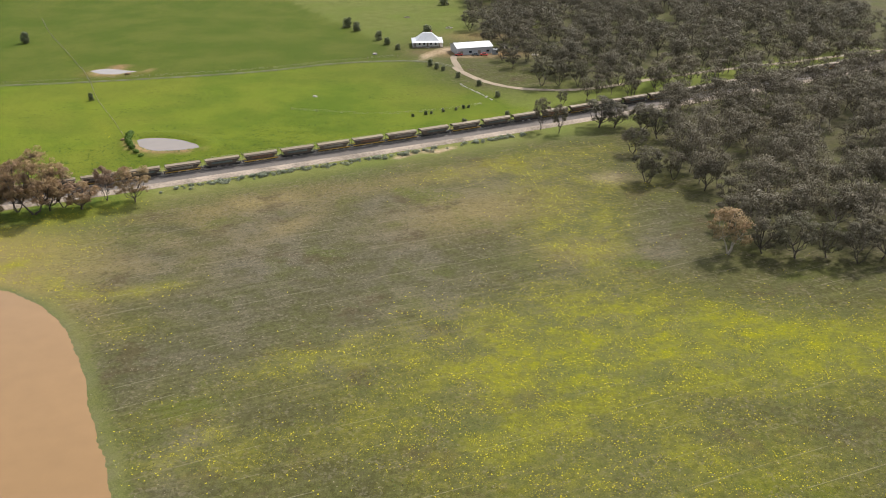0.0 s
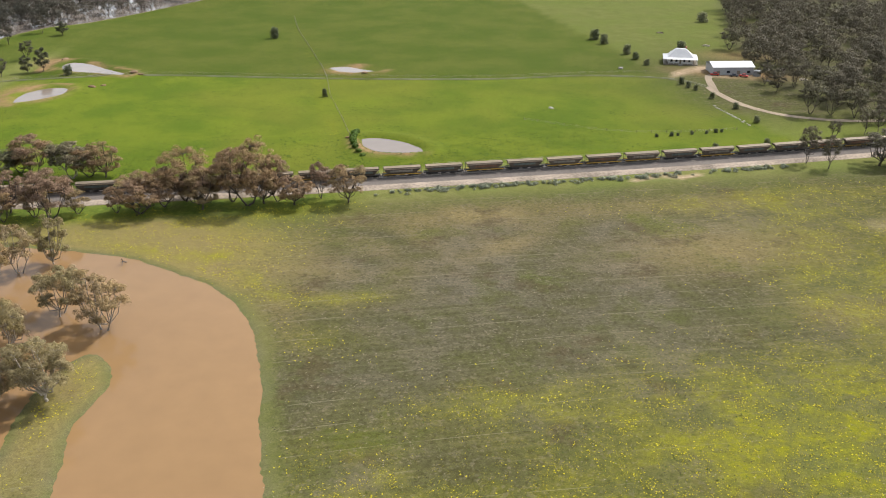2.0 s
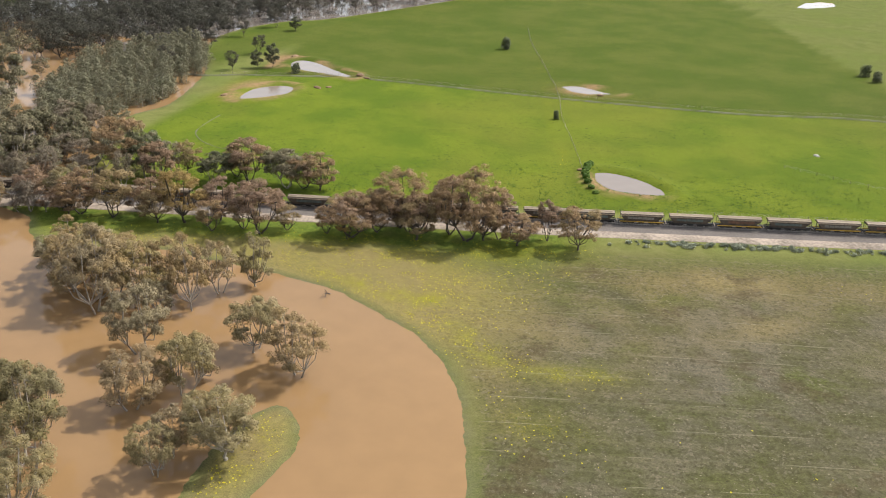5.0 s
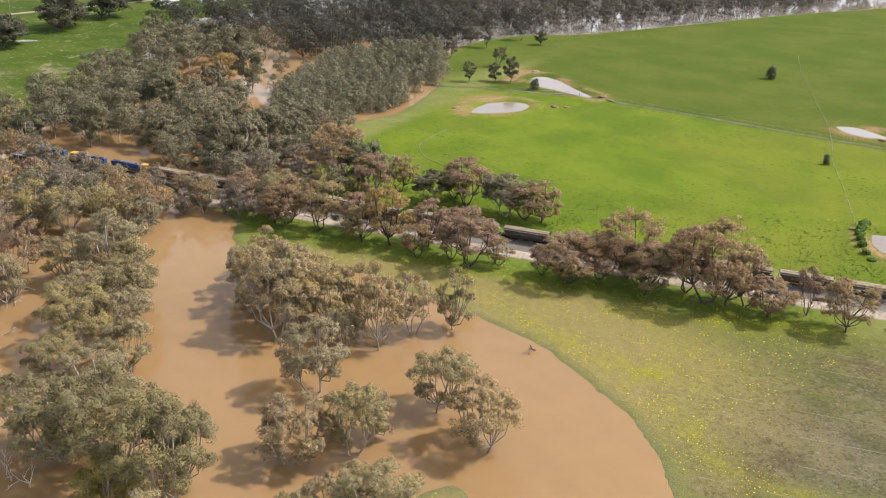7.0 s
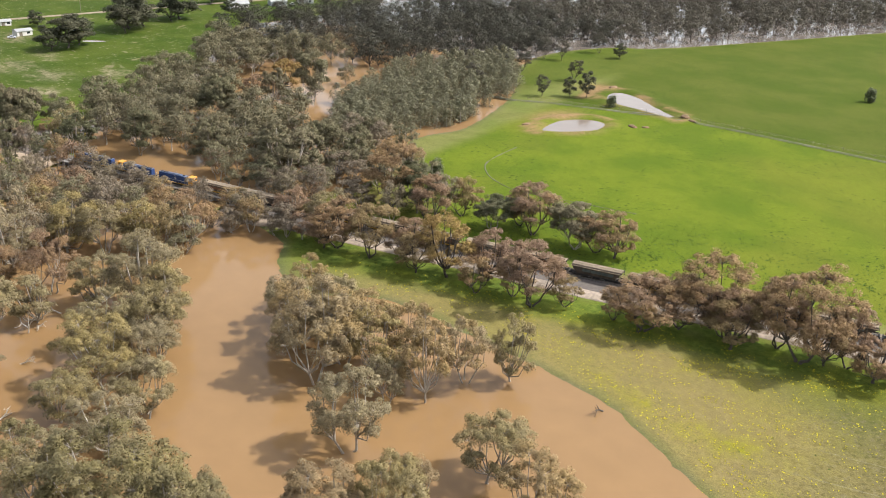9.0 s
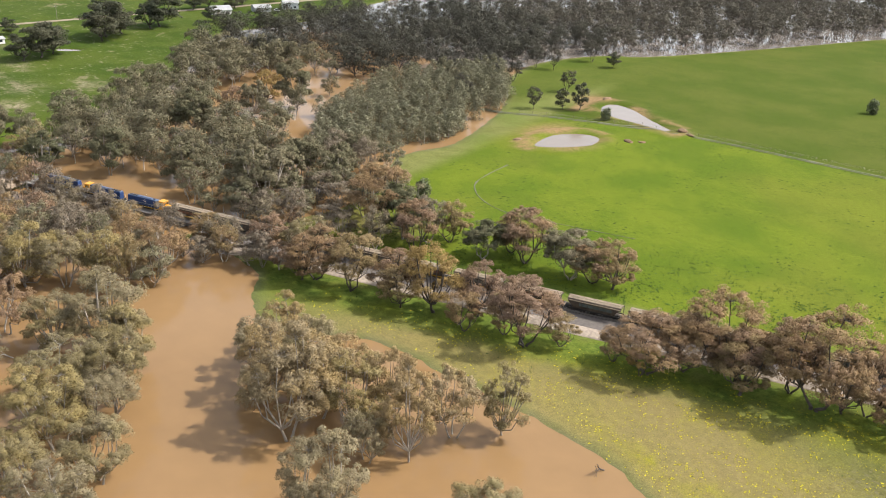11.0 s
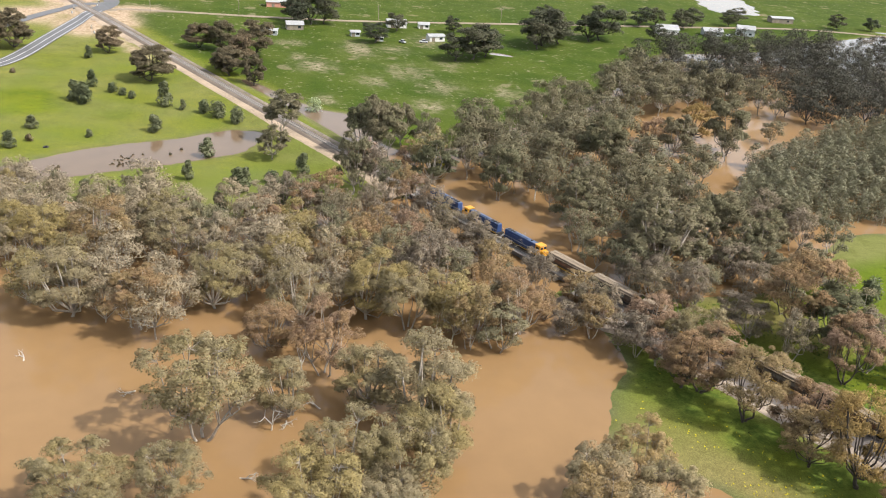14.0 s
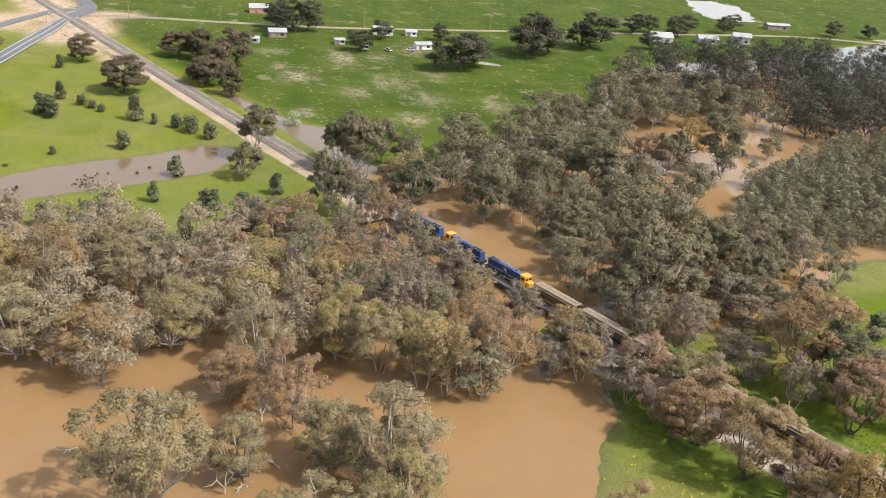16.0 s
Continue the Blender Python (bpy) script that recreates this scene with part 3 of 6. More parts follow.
    col = mixed(times(times(ranged(b2, 0.3, 0.7), tracks), ranged(noise_at(0.05, 5), 0.44, 0.58, 0.0, 0.62)), col, (0.18, 0.162, 0.115))
    col = mixed(times(ranged(b2, 0.3, 0.8), ranged(noise_at(0.055, 5), 0.52, 0.66, 0.0, 0.3)), col, (0.07, 0.078, 0.018))
    col = mixed(times(ranged(b2, 0.3, 0.8), ranged(noise_at(0.045, 5, rough=0.7), 0.55, 0.66, 0.0, 0.6)), col, (0.062, 0.046, 0.026))
    col = mixed(times(ranged(b2, 0.3, 0.8), ranged(rows, 0.5, 0.68, 0.0, 0.24)), col, (0.115, 0.1, 0.056))
    # clods and straw: crumbs of light and dark at half a metre
    clod = n.new("ShaderNodeTexVoronoi")
    clod.inputs["Scale"].default_value = 1.5
    l.new(pos, clod.inputs["Vector"])
    crumbs = n.new("ShaderNodeSeparateColor")
    l.new(clod.outputs["Color"], crumbs.inputs[0])
    col = mixed(times(ranged(b2, 0.25, 0.7), times(ranged(crumbs.outputs[0], 0.72, 0.9), ranged(mid, 0.4, 0.6, 0.12, 0.5))), col, (0.135, 0.115, 0.08))
    col = mixed(times(ranged(b2, 0.25, 0.7), times(ranged(crumbs.outputs[1], 0.74, 0.9), 0.32)), col, (0.024, 0.023, 0.01))
    yel = times(g1, times(ranged(mid, 0.3, 0.62, 0.25, 1.0), times(ranged(small, 0.35, 0.65, 0.55, 1.0), ranged(noise_at(0.05, 4), 0.4, 0.56, 0.25, 1.0))))
    col = mixed(yel, col, (0.16, 0.157, 0.007))
    dots = n.new("ShaderNodeTexVoronoi")
    dots.inputs["Scale"].default_value = 2.0
    l.new(pos, dots.inputs["Vector"])
    near = times(ranged(dots.outputs["Distance"], 0.17, 0.3, 1.0, 0.0), ranged(noise_at(0.22, 5), 0.42, 0.57))
    col = mixed(times(ranged(g1, 0.05, 0.5), near), col, (0.25, 0.215, 0.01))
    col = mixed(times(r2, ranged(small, 0.25, 0.6, 0.45, 1.0)), col, (0.215, 0.138, 0.072))
    # cloud shade over the far pasture, painted as a darker green
    col = mixed(times(g2, 0.92), col, mixed(ranged(wide, 0.4, 0.62), (0.034, 0.056, 0.008), (0.052, 0.072, 0.012)))
    col = mixed(times(g2, ranged(noise_at(0.045, 3), 0.62, 0.68, 0.0, 0.7)), col, (0.16, 0.14, 0.08))
    col = mixed(times(g2, times(ranged(noise_at(0.4, 5), 0.56, 0.63), ranged(mid, 0.46, 0.6))), col, (0.155, 0.148, 0.085))
    col = mixed(times(b3, ranged(noise_at(0.35, 5), 0.36, 0.5)), col, mixed(ranged(small, 0.35, 0.65), (0.15, 0.125, 0.075), (0.23, 0.2, 0.13)))
    col = mixed(times(g3, ranged(mid, 0.3, 0.5, 0.6, 1.0)), col, mixed(ranged(small, 0.35, 0.65), (0.28, 0.2, 0.128), (0.37, 0.285, 0.2)))
    val = n.new("ShaderNodeVectorMath")
    val.operation = "SCALE"
    l.new(col, val.inputs[0])
    l.new(times(times(ranged(tiny, 0.3, 0.7, 0.8, 1.2), ranged(noise_at(6.0, 3), 0.35, 0.65, 0.82, 1.18)), ranged(small, 0.3, 0.7, 0.96, 1.04)), val.inputs["Scale"])
    l.new(val.outputs[0], b.inputs["Base Color"])
    bp = n.new("ShaderNodeBump")
    bp.inputs["Strength"].default_value, bp.inputs["Distance"].default_value = 0.3, 0.07
    l.new(small, bp.inputs["Height"]), l.new(bp.outputs[0], b.inputs["Normal"])
    return m


ground_me.materials.append(ground_material())
tagged(new("ground", ground_me), "green paddocks, brown stubble and weedy yellow pasture", "ground", kind="structure")


def at_grid(field, x, y):
    """A field of the ground's grid, read at places between its lines."""
    return field[np.clip(np.searchsorted(gy, y), 0, ny - 1), np.clip(np.searchsorted(gx, x), 0, nx - 1)]


def tufts(name, field, patch, tries, size, high, mat, label, category, seed, area):
    """Small ragged tufts strewn where a field of the ground allows them."""
    r = np.random.RandomState(seed)
    x, y = r.uniform(area[0], area[1], tries), r.uniform(area[2], area[3], tries)
    keep = r.uniform(0, 1, tries) < at_grid(field, x, y) * np.clip(0.5 + 0.9 * wander(x, y, patch, seed), 0.02, 1)
    x, y = x[keep], y[keep]
    k = len(x)
    z = land(x, y)
    blades = 3
    a = r.uniform(0, math.tau, (k, 1)) + np.arange(blades) * math.tau / blades + r.normal(size=(k, blades)) * 0.3
    s = (size * r.uniform(0.55, 1.45, k))[:, None]
    base = np.stack([x, y, z], 1)[:, None]
    out = np.stack([np.cos(a) * s, np.sin(a) * s, np.broadcast_to(high * r.uniform(0.5, 1.2, (k, blades)), a.shape)], -1)
    side = np.stack([-np.sin(a) * s, np.cos(a) * s, np.full(a.shape, 0.02)], -1) * 0.55
    v = np.stack([base + side + (0, 0, 0.02), base - side + (0, 0, 0.02), base + out], 2).reshape(-1, 3)
    me = bpy.data.meshes.new(name)
    f = np.arange(len(v)).reshape(-1, 3)
    me.from_pydata(v.tolist(), [], f.tolist())
    me.materials.append(mat)
    return tagged(new(name, me), label, category, kind="stuff")


FLOWER = material("yellow_flowers", (0.48, 0.42, 0.02), 0.8, 0, 0.35, 0.7, 0, 0.1, 0.1, "World")
WEED = material("green_weeds", (0.06, 0.082, 0.02), 0.9, 0, 0.5, 0.6, 0, 0.08, 0.1, "World")
CROP_TUFT = material("crop_tufts", (0.045, 0.075, 0.012), 0.9, 0, 0.5, 0.6, 0, 0.08, 0.1, "World")
CLOD = material("dry_clods", (0.05, 0.042, 0.026), 0.95, 0, 0.5, 0.6, 0, 0.08, 0.1, "World")
STRAW = material("pale_straw", (0.2, 0.175, 0.12), 0.9, 0, 0.4, 0.6, 0, 0.08, 0.1, "World")
tufts("wild_flowers", np.clip(flowers * (1 + 1.4 * soft(-GX, 105, 130)), 0, 1) * soft(fd, 0.3, 1.5), 14, 110000, 0.2, 0.18, FLOWER, "small yellow wild flowers scattered over the grass", "wild flowers", 31, (-300, 130, 110, 380))
tufts("weed_tufts", np.clip(0.2 * flowers * stubble + 0.2 * band, 0, 1) * soft(fd, 0.3, 1.5), 9, 60000, 0.24, 0.2, WEED, "green weed tufts on the rough grass", "weeds", 32, (-300, 110, 120, 370))
tufts("crop_tufts", soft(off, 11, 15) * soft(70 - off, 0, 45) * soft(-GX, 40, 80) * soft(GX, -330, -300) * soft(fd, 2, 6), 12, 60000, 0.34, 0.22, CROP_TUFT, "dark green tufts in the young crop beside the railway", "crop", 35, (-330, -40, 240, 450))
tufts("clods", stubble * soft(GX, -130, -80) * 0.3, 18, 50000, 0.17, 0.08, CLOD, "dark clods and stalks on the stubble", "clods", 33, (-200, 110, 120, 370))
tufts("straw", stubble * 0.3, 18, 40000, 0.17, 0.06, STRAW, "pale straw bits on the stubble", "straw", 34, (-200, 110, 120, 370))


def sheet(name, outline, z, mat, label, category):
    """A level sheet of water inside an outline."""
    bm = bmesh.new()
    bm.faces.new([bm.verts.new((x, y, z)) for x, y in outline])
    bmesh.ops.triangulate(bm, faces=bm.faces)
    ob = part(name, bm, mat)
    return tagged(ob, label, category, kind="structure")


fw = axis(-1000, (-700, 100), (0, 50), (200, 100))
fh = axis(-100, (1200, 65))
FX, FY = np.meshgrid(fw, fh)
fi = np.arange(FX.size).reshape(FX.shape)
tagged(part("water", (np.stack([FX, FY, np.full(FX.shape, WATER_Z)], -1).reshape(-1, 3), np.stack([fi[:-1, :-1], fi[:-1, 1:], fi[1:, 1:], fi[1:, :-1]], -1).reshape(-1, 4)), FLOOD),
       "still muddy brown floodwater over the low ground", "floodwater", kind="structure")
for key, line in DAMS.items():
    c = line.mean(0)
    sheet("water_" + key + "_dam", c + (line - c) * 1.06, -0.12, DAM_WATER, "still grey-brown water in an earth farm dam", "dam water")


# extra sheet just above the flood; its grey paints the reflected sky
sheet("water_backwater", [(-470, 440), (-700, 440), (-760, 640), (-680, 1090), (-380, 1090), (-400, 780), (-436, 590), (-450, 540), (-455, 500)], WATER_Z + 0.012, SKY_GREY_FLOOD, "floodwater among the far trees, coloured grey for the sky's reflection", "floodwater")
sheet("water_ditch", [(-660, 70), (-545, 128), (-440, 174), (-436, 200), (-510, 200), (-560, 160), (-660, 95)], WATER_Z + 0.012, SHALLOW_WATER, "shallow grey-brown water lying beside the railway bank", "floodwater")
sheet("water_hollow", [(-404, 20), (-404, 90), (-425, 150), (-475, 160), (-480, 120), (-440, 60), (-425, 20)], WATER_Z + 0.012, SHALLOW_WATER, "shallow grey-brown water in a grassy hollow", "floodwater")


def ribbon(name, xs, ys, width, mat, lift, label, category, ragged=0.0):
    """A road laid on the ground along a line."""
    p = np.stack([xs, ys], 1)
    t = np.gradient(p, axis=0)
    t /= np.linalg.norm(t, axis=1)[:, None]
    side = np.stack([-t[:, 1], t[:, 0]], 1)
    w = width / 2 * (1 + ragged * wander(xs, ys, 9, 21))
    rows_ = [p + side * (w * k)[:, None] for k in (-1, -0.5, 0, 0.5, 1)]
    v = np.concatenate([np.column_stack([q, np.maximum(land(q[:, 0], q[:, 1]), -0.3) + lift + (0.04 if 0 < i < 4 else -0.02)]) for i, q in enumerate(rows_)])
    k = len(p)
    f = [(j * k + i, j * k + i + 1, (j + 1) * k + i + 1, (j + 1) * k + i) for j in range(4) for i in range(k - 1)]
    return tagged(part(name, (v, f), mat), label, category, kind="structure")


def line_through(points, step=4.0):
    """Even points along an open line that glides through a few points."""
    q = [np.array(a, float) for a in points]
    p = rounded([2 * q[0] - q[1]] + q + [2 * q[-1] - q[-2]], 12)[12:12 * len(q) + 1]
    d = np.r_[0, np.cumsum(np.linalg.norm(np.diff(p, axis=0), axis=1))]
    s = np.linspace(0, d[-1], max(2, int(d[-1] / step)))
    return np.interp(s, d, p[:, 0]), np.interp(s, d, p[:, 1])


TRACK = line_through([(-400, 392), (-388, 397), (-368, 412), (-315, 440), (-221, 463), (-140, 488), (-95, 511), (-57, 520), (-36, 516), (-24, 505)])
track_run = np.stack([np.gradient(TRACK[0]), np.gradient(TRACK[1])])
track_run /= np.hypot(*track_run)
for k in (-0.95, 0.95):
    ribbon("farm_track", TRACK[0] - track_run[1] * k, TRACK[1] + track_run[0] * k, 0.85, TRACK_DIRT, 0.12, "wheel rut of the farm track across the green paddocks", "farm track", 0.6)
ribbon("driveway", *line_through([(-25, 507), (-21, 497), (-6, 475), (16, 462), (48, 465), (94, 493), (145, 519), (185, 538), (300, 600)]), 3.8, DIRT, 0.14, "pale dirt driveway winding towards the farmhouse", "driveway", 0.15)
ribbon("side_track", *line_through([(-21, 497), (-27, 530), (-22, 541)]), 3.6, DIRT, 0.13, "short dirt track up to the machinery shed", "dirt track", 0.2)
FIELD_PATH = [(-329, 343), (-325, 331), (-320, 320), (-314, 314), (-304, 309), (-290, 308), (-270, 317), (-252, 326)]
ribbon("field_track", *line_through(FIELD_PATH), 0.4, TRACK_DIRT, 0.1, "pale worn stock path in the green paddock", "path", 0.9)
ribbon("lane", *line_through([(-700, 66), (-709, 80), (-700, 150), (-696, 202), (-702, 280), (-709, 347), (-716, 430), (-723, 517), (-706, 590), (-690, 700)]), 5.5, DIRT, 0.14, "pale gravel lane past the far cottages", "lane", 0.1)
ribbon("road", *line_through([(-540, 25), (-568, 41), (-625, 50), (-674, 57), (-700, 62), (-730, 66), (-760, 58), (-800, 40)]), 9.0, ASPHALT, 0.3, "grey asphalt road with white lines at the level crossing", "road")
ribbon("road_branch", *line_through([(-640, 20), (-700, 42), (-730, 66)]), 7.0, ASPHALT, 0.28, "grey asphalt side road joining at the crossing", "road")
for k, s in enumerate((-3.6, 0.0, 3.6)):
    lx, ly = line_through([(-540, 25), (-568, 41), (-625, 50), (-674, 57), (-695, 61)], 3.0)
    tx, ty = np.gradient(lx), np.gradient(ly)
    q = np.hypot(tx, ty)
    ribbon("road_line", lx - ty / q * s, ly + tx / q * s, 0.35, ROAD_PAINT, 0.36, "white painted line on the asphalt road", "road marking")


# ---- railway ----
def box(bm, x0, x1, y0, y1, z0, z1, taper=0.0):
    """A box added to a bmesh; taper draws the top's y sides in."""
    v = [bm.verts.new(p) for p in ((x0, y0, z0), (x1, y0, z0), (x1, y1, z0), (x0, y1, z0), (x0, y0 + taper, z1), (x1, y0 + taper, z1), (x1, y1 - taper, z1), (x0, y1 - taper, z1))]
    for f in ((3, 2, 1, 0), (4, 5, 6, 7), (0, 1, 5, 4), (1, 2, 6, 5), (2, 3, 7, 6), (3, 0, 4, 7)):
        bm.faces.new([v[i] for i in f])
    return v


def boxes(*rows, bevel=0.0):
    bm = bmesh.new()
    for r in rows:
        box(bm, *r)
    if bevel:
        bmesh.ops.bevel(bm, geom=bm.edges[:], offset=bevel, segments=1, affect="EDGES")
    return bm


def tube(bm, a, b, r0, r1=None, sides=8, caps=True):
    """A tapered round bar from a to b."""
    a, b = Vector(a), Vector(b)
    q = (b - a).to_track_quat("Z", "Y")
    rings = []
    for p, r in ((a, r0), (b, r0 if r1 is None else r1)):
        rings.append([bm.verts.new(p + q @ Vector((r * math.cos(math.tau * k / sides), r * math.sin(math.tau * k / sides), 0))) for k in range(sides)])
    for k in range(sides):
        bm.faces.new((rings[0][k], rings[0][(k + 1) % sides], rings[1][(k + 1) % sides], rings[1][k]))
    if caps:
        bm.faces.new(rings[0][::-1]), bm.faces.new(rings[1])


rail_x = np.linspace(-1000, 400, 3000)
rail_y = RAIL_FIT(rail_x)
rail_s = np.r_[0, np.cumsum(np.hypot(np.diff(rail_x), np.diff(rail_y)))]


def on_rail(s):
    """Place and heading (towards growing x) at s metres along the line."""
    x = float(np.interp(s, rail_s, rail_x))
    return x, float(RAIL_FIT(x)), math.atan(float(RAIL_SLOPE(x)))


def s_at(x):
    return float(np.interp(x, rail_x, rail_s))


def swept(name, section, s0, s1, step, mat, label, category, parent=None):
    """A section (sideways, up) carried along the railway."""
    k = max(2, int((s1 - s0) / step))
    v = []
    for s in np.linspace(s0, s1, k):
        x, y, a = on_rail(s)
        v += [(x - math.sin(a) * o, y + math.cos(a) * o, z) for o, z in section]
    m = len(section)
    f = [(i * m + j, i * m + j + 1, (i + 1) * m + j + 1, (i + 1) * m + j) for i in range(k - 1) for j in range(m - 1)]
    ob = part(name, (v, f), mat, parent)
    if label:
        tagged(ob, label, category, kind="structure")
    return ob


BRIDGE = (s_at(-396), s_at(-328))
WEST, EAST = (s_at(-990), BRIDGE[0]), (BRIDGE[1], s_at(395))
for (a, b), bed, south in ((WEST, [(-3.8, 0.5), (-2.1, BED_TOP), (2.1, BED_TOP), (3.8, 0.5)], [(-9.5, -0.5), (-8.0, 0.5), (-6, 0.84), (-3.2, 0.9)]),
                           (EAST, [(-7.4, 0.7), (-6.6, 0.9), (-3.4, 0.98), (-2.1, BED_TOP), (2.1, BED_TOP), (3.6, 0.55)], [(-12.2, -0.5), (-10.6, 0.42), (-8.6, 0.84), (-6.0, 0.88)])):
    swept("track_bed", bed, a, b, 6, WEST_BALLAST if b < BRIDGE[1] else BALLAST, "grey crushed-stone ballast bed under the railway", "track bed")
    swept("rail_shoulder", south, a, b, 5, PEACH_GRAVEL if b < BRIDGE[1] else SHOULDER, "pale stony shoulder and service strip beside the railway", "rail shoulder")
    swept("rail_shoulder", [(3.2, 0.9), (5.0, 0.86), (7.5, -0.4)], a, b, 5, SHOULDER, "pale stony shoulder on the paddock side of the railway", "rail shoulder")
for o in (-0.76, 0.76):
    swept("rail", [(o - 0.04, BED_TOP), (o - 0.04, BED_TOP + 0.28), (o + 0.04, BED_TOP + 0.28), (o + 0.04, BED_TOP)], s_at(-990), s_at(395), 5, STEEL, "worn steel running rail", "rail")
sleepers = bmesh.new()
for s in np.arange(s_at(-760), s_at(200), 0.85):
    x, y, a = on_rail(s)
    vs = box(sleepers, -0.13, 0.13, -1.25, 1.25, BED_TOP - 0.02, BED_TOP + 0.1)
    ca, sa = math.cos(a), math.sin(a)
    for v in vs:
        v.co = (x + ca * v.co.x - sa * v.co.y, y + sa * v.co.x + ca * v.co.y, v.co.z)
tagged(part("sleepers", sleepers, SLEEPER), "grey concrete sleepers under the rails", "sleepers", kind="stuff")

bridge = tagged(new("rail_bridge"), "low steel-girder railway bridge on concrete piers in floodwater", "bridge")
for o in (-2.3, 2.1):
    swept("girder", [(o, -0.1), (o, BED_TOP - 0.2), (o + 0.22, BED_TOP - 0.2), (o + 0.22, -0.1), (o, -0.1)], *BRIDGE, 6, GIRDER, "", "", bridge)
swept("deck", [(-2.6, BED_TOP - 0.28), (-2.6, BED_TOP - 0.03), (2.6, BED_TOP - 0.03), (2.6, BED_TOP - 0.28), (-2.6, BED_TOP - 0.28)], *BRIDGE, 6, CONCRETE, "", "", bridge)
for o in (-2.9, 2.9):
    swept("walkway_rail", [(o - 0.03, 2.1), (o - 0.03, 2.18), (o + 0.03, 2.18), (o + 0.03, 2.1), (o - 0.03, 2.1)], *BRIDGE, 6, GIRDER, "", "", bridge)
for s in np.linspace(*BRIDGE, 9):
    x, y, a = on_rail(s)
    p = part("pier", boxes((-0.5, 0.5, -2.7, 2.7, -2.0, -0.12), (-0.65, 0.65, -2.9, 2.9, -0.4, -0.1)), CONCRETE, bridge)
    p.matrix_basis = pose(x, y, 0, 0, 0, math.degrees(a))


def wheel_mesh():
    bm = bmesh.new()
    for o in (-0.76, 0.76):
        tube(bm, (0, o - 0.07, 0), (0, o + 0.07, 0), 0.46, sides=14)
    tube(bm, (0, -0.76, 0), (0, 0.76, 0), 0.08, sides=6)
    return bm


def bogie(parent, x, axles, wheelbase):
    """A truck frame with its wheelsets, standing on the rails."""
    b = part("bogie", boxes((-wheelbase / 2 - 0.5, wheelbase / 2 + 0.5, -1.1, -0.9, 0.42, 0.78), (-wheelbase / 2 - 0.5, wheelbase / 2 + 0.5, 0.9, 1.1, 0.42, 0.78), (-0.5, 0.5, -1.1, 1.1, 0.4, 0.85)), BLACK, parent)
    b.location = (x, 0, 0)
    for k in np.linspace(-wheelbase / 2, wheelbase / 2, axles):
        w = part("wheelset", wheel_mesh(), STEEL, b)
        w.location = (k, 0, 0.46)


def locomotive():
    """A diesel locomotive, cab towards +x, wheels at z 0."""
    o = new("locomotive")
    part("underframe", boxes((-9.6, 9.6, -1.45, 1.45, 0.95, 1.25), (-9.9, -9.6, -1.3, 1.3, 0.5, 1.3), (9.6, 9.9, -1.3, 1.3, 0.5, 1.3), bevel=0.03), BLACK, o)
    for y in (-1.47, 1.47):
        part("sill_stripe", boxes((-9.5, 9.5, y - 0.02, y + 0.02, 1.0, 1.22)), WAGON_YELLOW, o)
    part("hood", boxes((-9.2, 5.9, -1.0, 1.0, 1.25, 3.75, 0.16), bevel=0.08), LOCO_BLUE, o)
    for y in (-1, 1):
        part("hood_panel", boxes((-8.8, 5.4, y * 0.99 - 0.03, y * 0.99 + 0.03, 1.75, 2.15)), LOCO_PALE, o, "pale stripe along the blue hood")
        for k in range(9):
            part("hood_door", boxes((-8.6 + k * 1.55, -7.25 + k * 1.55, y * 0.955 - 0.03, y * 0.955 + 0.03, 2.3, 3.2)), LOCO_BLUE, o)
    # the roof's paler blue paints the reflection on the hood's top
    part("hood_roof", boxes((-9.1, 5.8, -0.78, 0.78, 3.75, 3.86), (-5.0, 1.5, -0.45, 0.45, 3.86, 4.05), bevel=0.03), LOCO_PALE, o, "blue hood roof, paler for the light reflected on top")
    for x in (-8.1, -6.7, -5.3):
        bm = bmesh.new()
        tube(bm, (x, 0, 3.84), (x, 0, 4.02), 0.58, sides=14)
        part("roof_fan", bm, BLACK, o)
    part("exhaust", boxes((2.4, 3.2, -0.25, 0.25, 3.84, 4.1), bevel=0.05), BLACK, o)
    cab = part("cab", boxes((5.9, 8.2, -1.42, 1.42, 1.25, 4.05, 0.18), bevel=0.1), LOCO_YELLOW, o, "bright yellow cab")
    part("cab_roof", boxes((5.7, 8.35, -1.3, 1.3, 4.05, 4.16), bevel=0.04), LOCO_YELLOW, cab)
    for y in (-1, 1):
        part("side_window", boxes((6.4, 7.7, y * 1.32 - 0.02, y * 1.32 + 0.02, 2.9, 3.55)), GLASS, cab)
        part("windscreen", boxes((8.19, 8.23, 0.15 if y > 0 else -1.1, 1.1 if y > 0 else -0.15, 2.95, 3.6)), GLASS, cab)
    part("nose", boxes((8.2, 9.6, -1.1, 1.1, 1.25, 2.75, 0.1), bevel=0.12), LOCO_YELLOW, o, "low yellow nose")
    for y in (-0.3, 0.3):
        part("headlight", boxes((8.2, 8.28, y - 0.14, y + 0.14, 3.72, 3.95)), TIN, o)
    part("fuel_tank", boxes((-2.6, 2.6, -1.2, 1.2, 0.3, 0.98, 0.0), bevel=0.12), BLACK, o)
    for y in (-1.4, 1.4):
        bm = bmesh.new()
        tube(bm, (-9.5, y, 2.25), (5.8, y, 2.25), 0.03, sides=5)
        for k in range(11):
            tube(bm, (-9.4 + k * 1.5, y, 1.25), (-9.4 + k * 1.5, y, 2.25), 0.025, sides=5)
        part("handrail", bm, TIN, o)
    bogie(o, -6.4, 3, 3.6), bogie(o, 6.4, 3, 3.6)
    return o


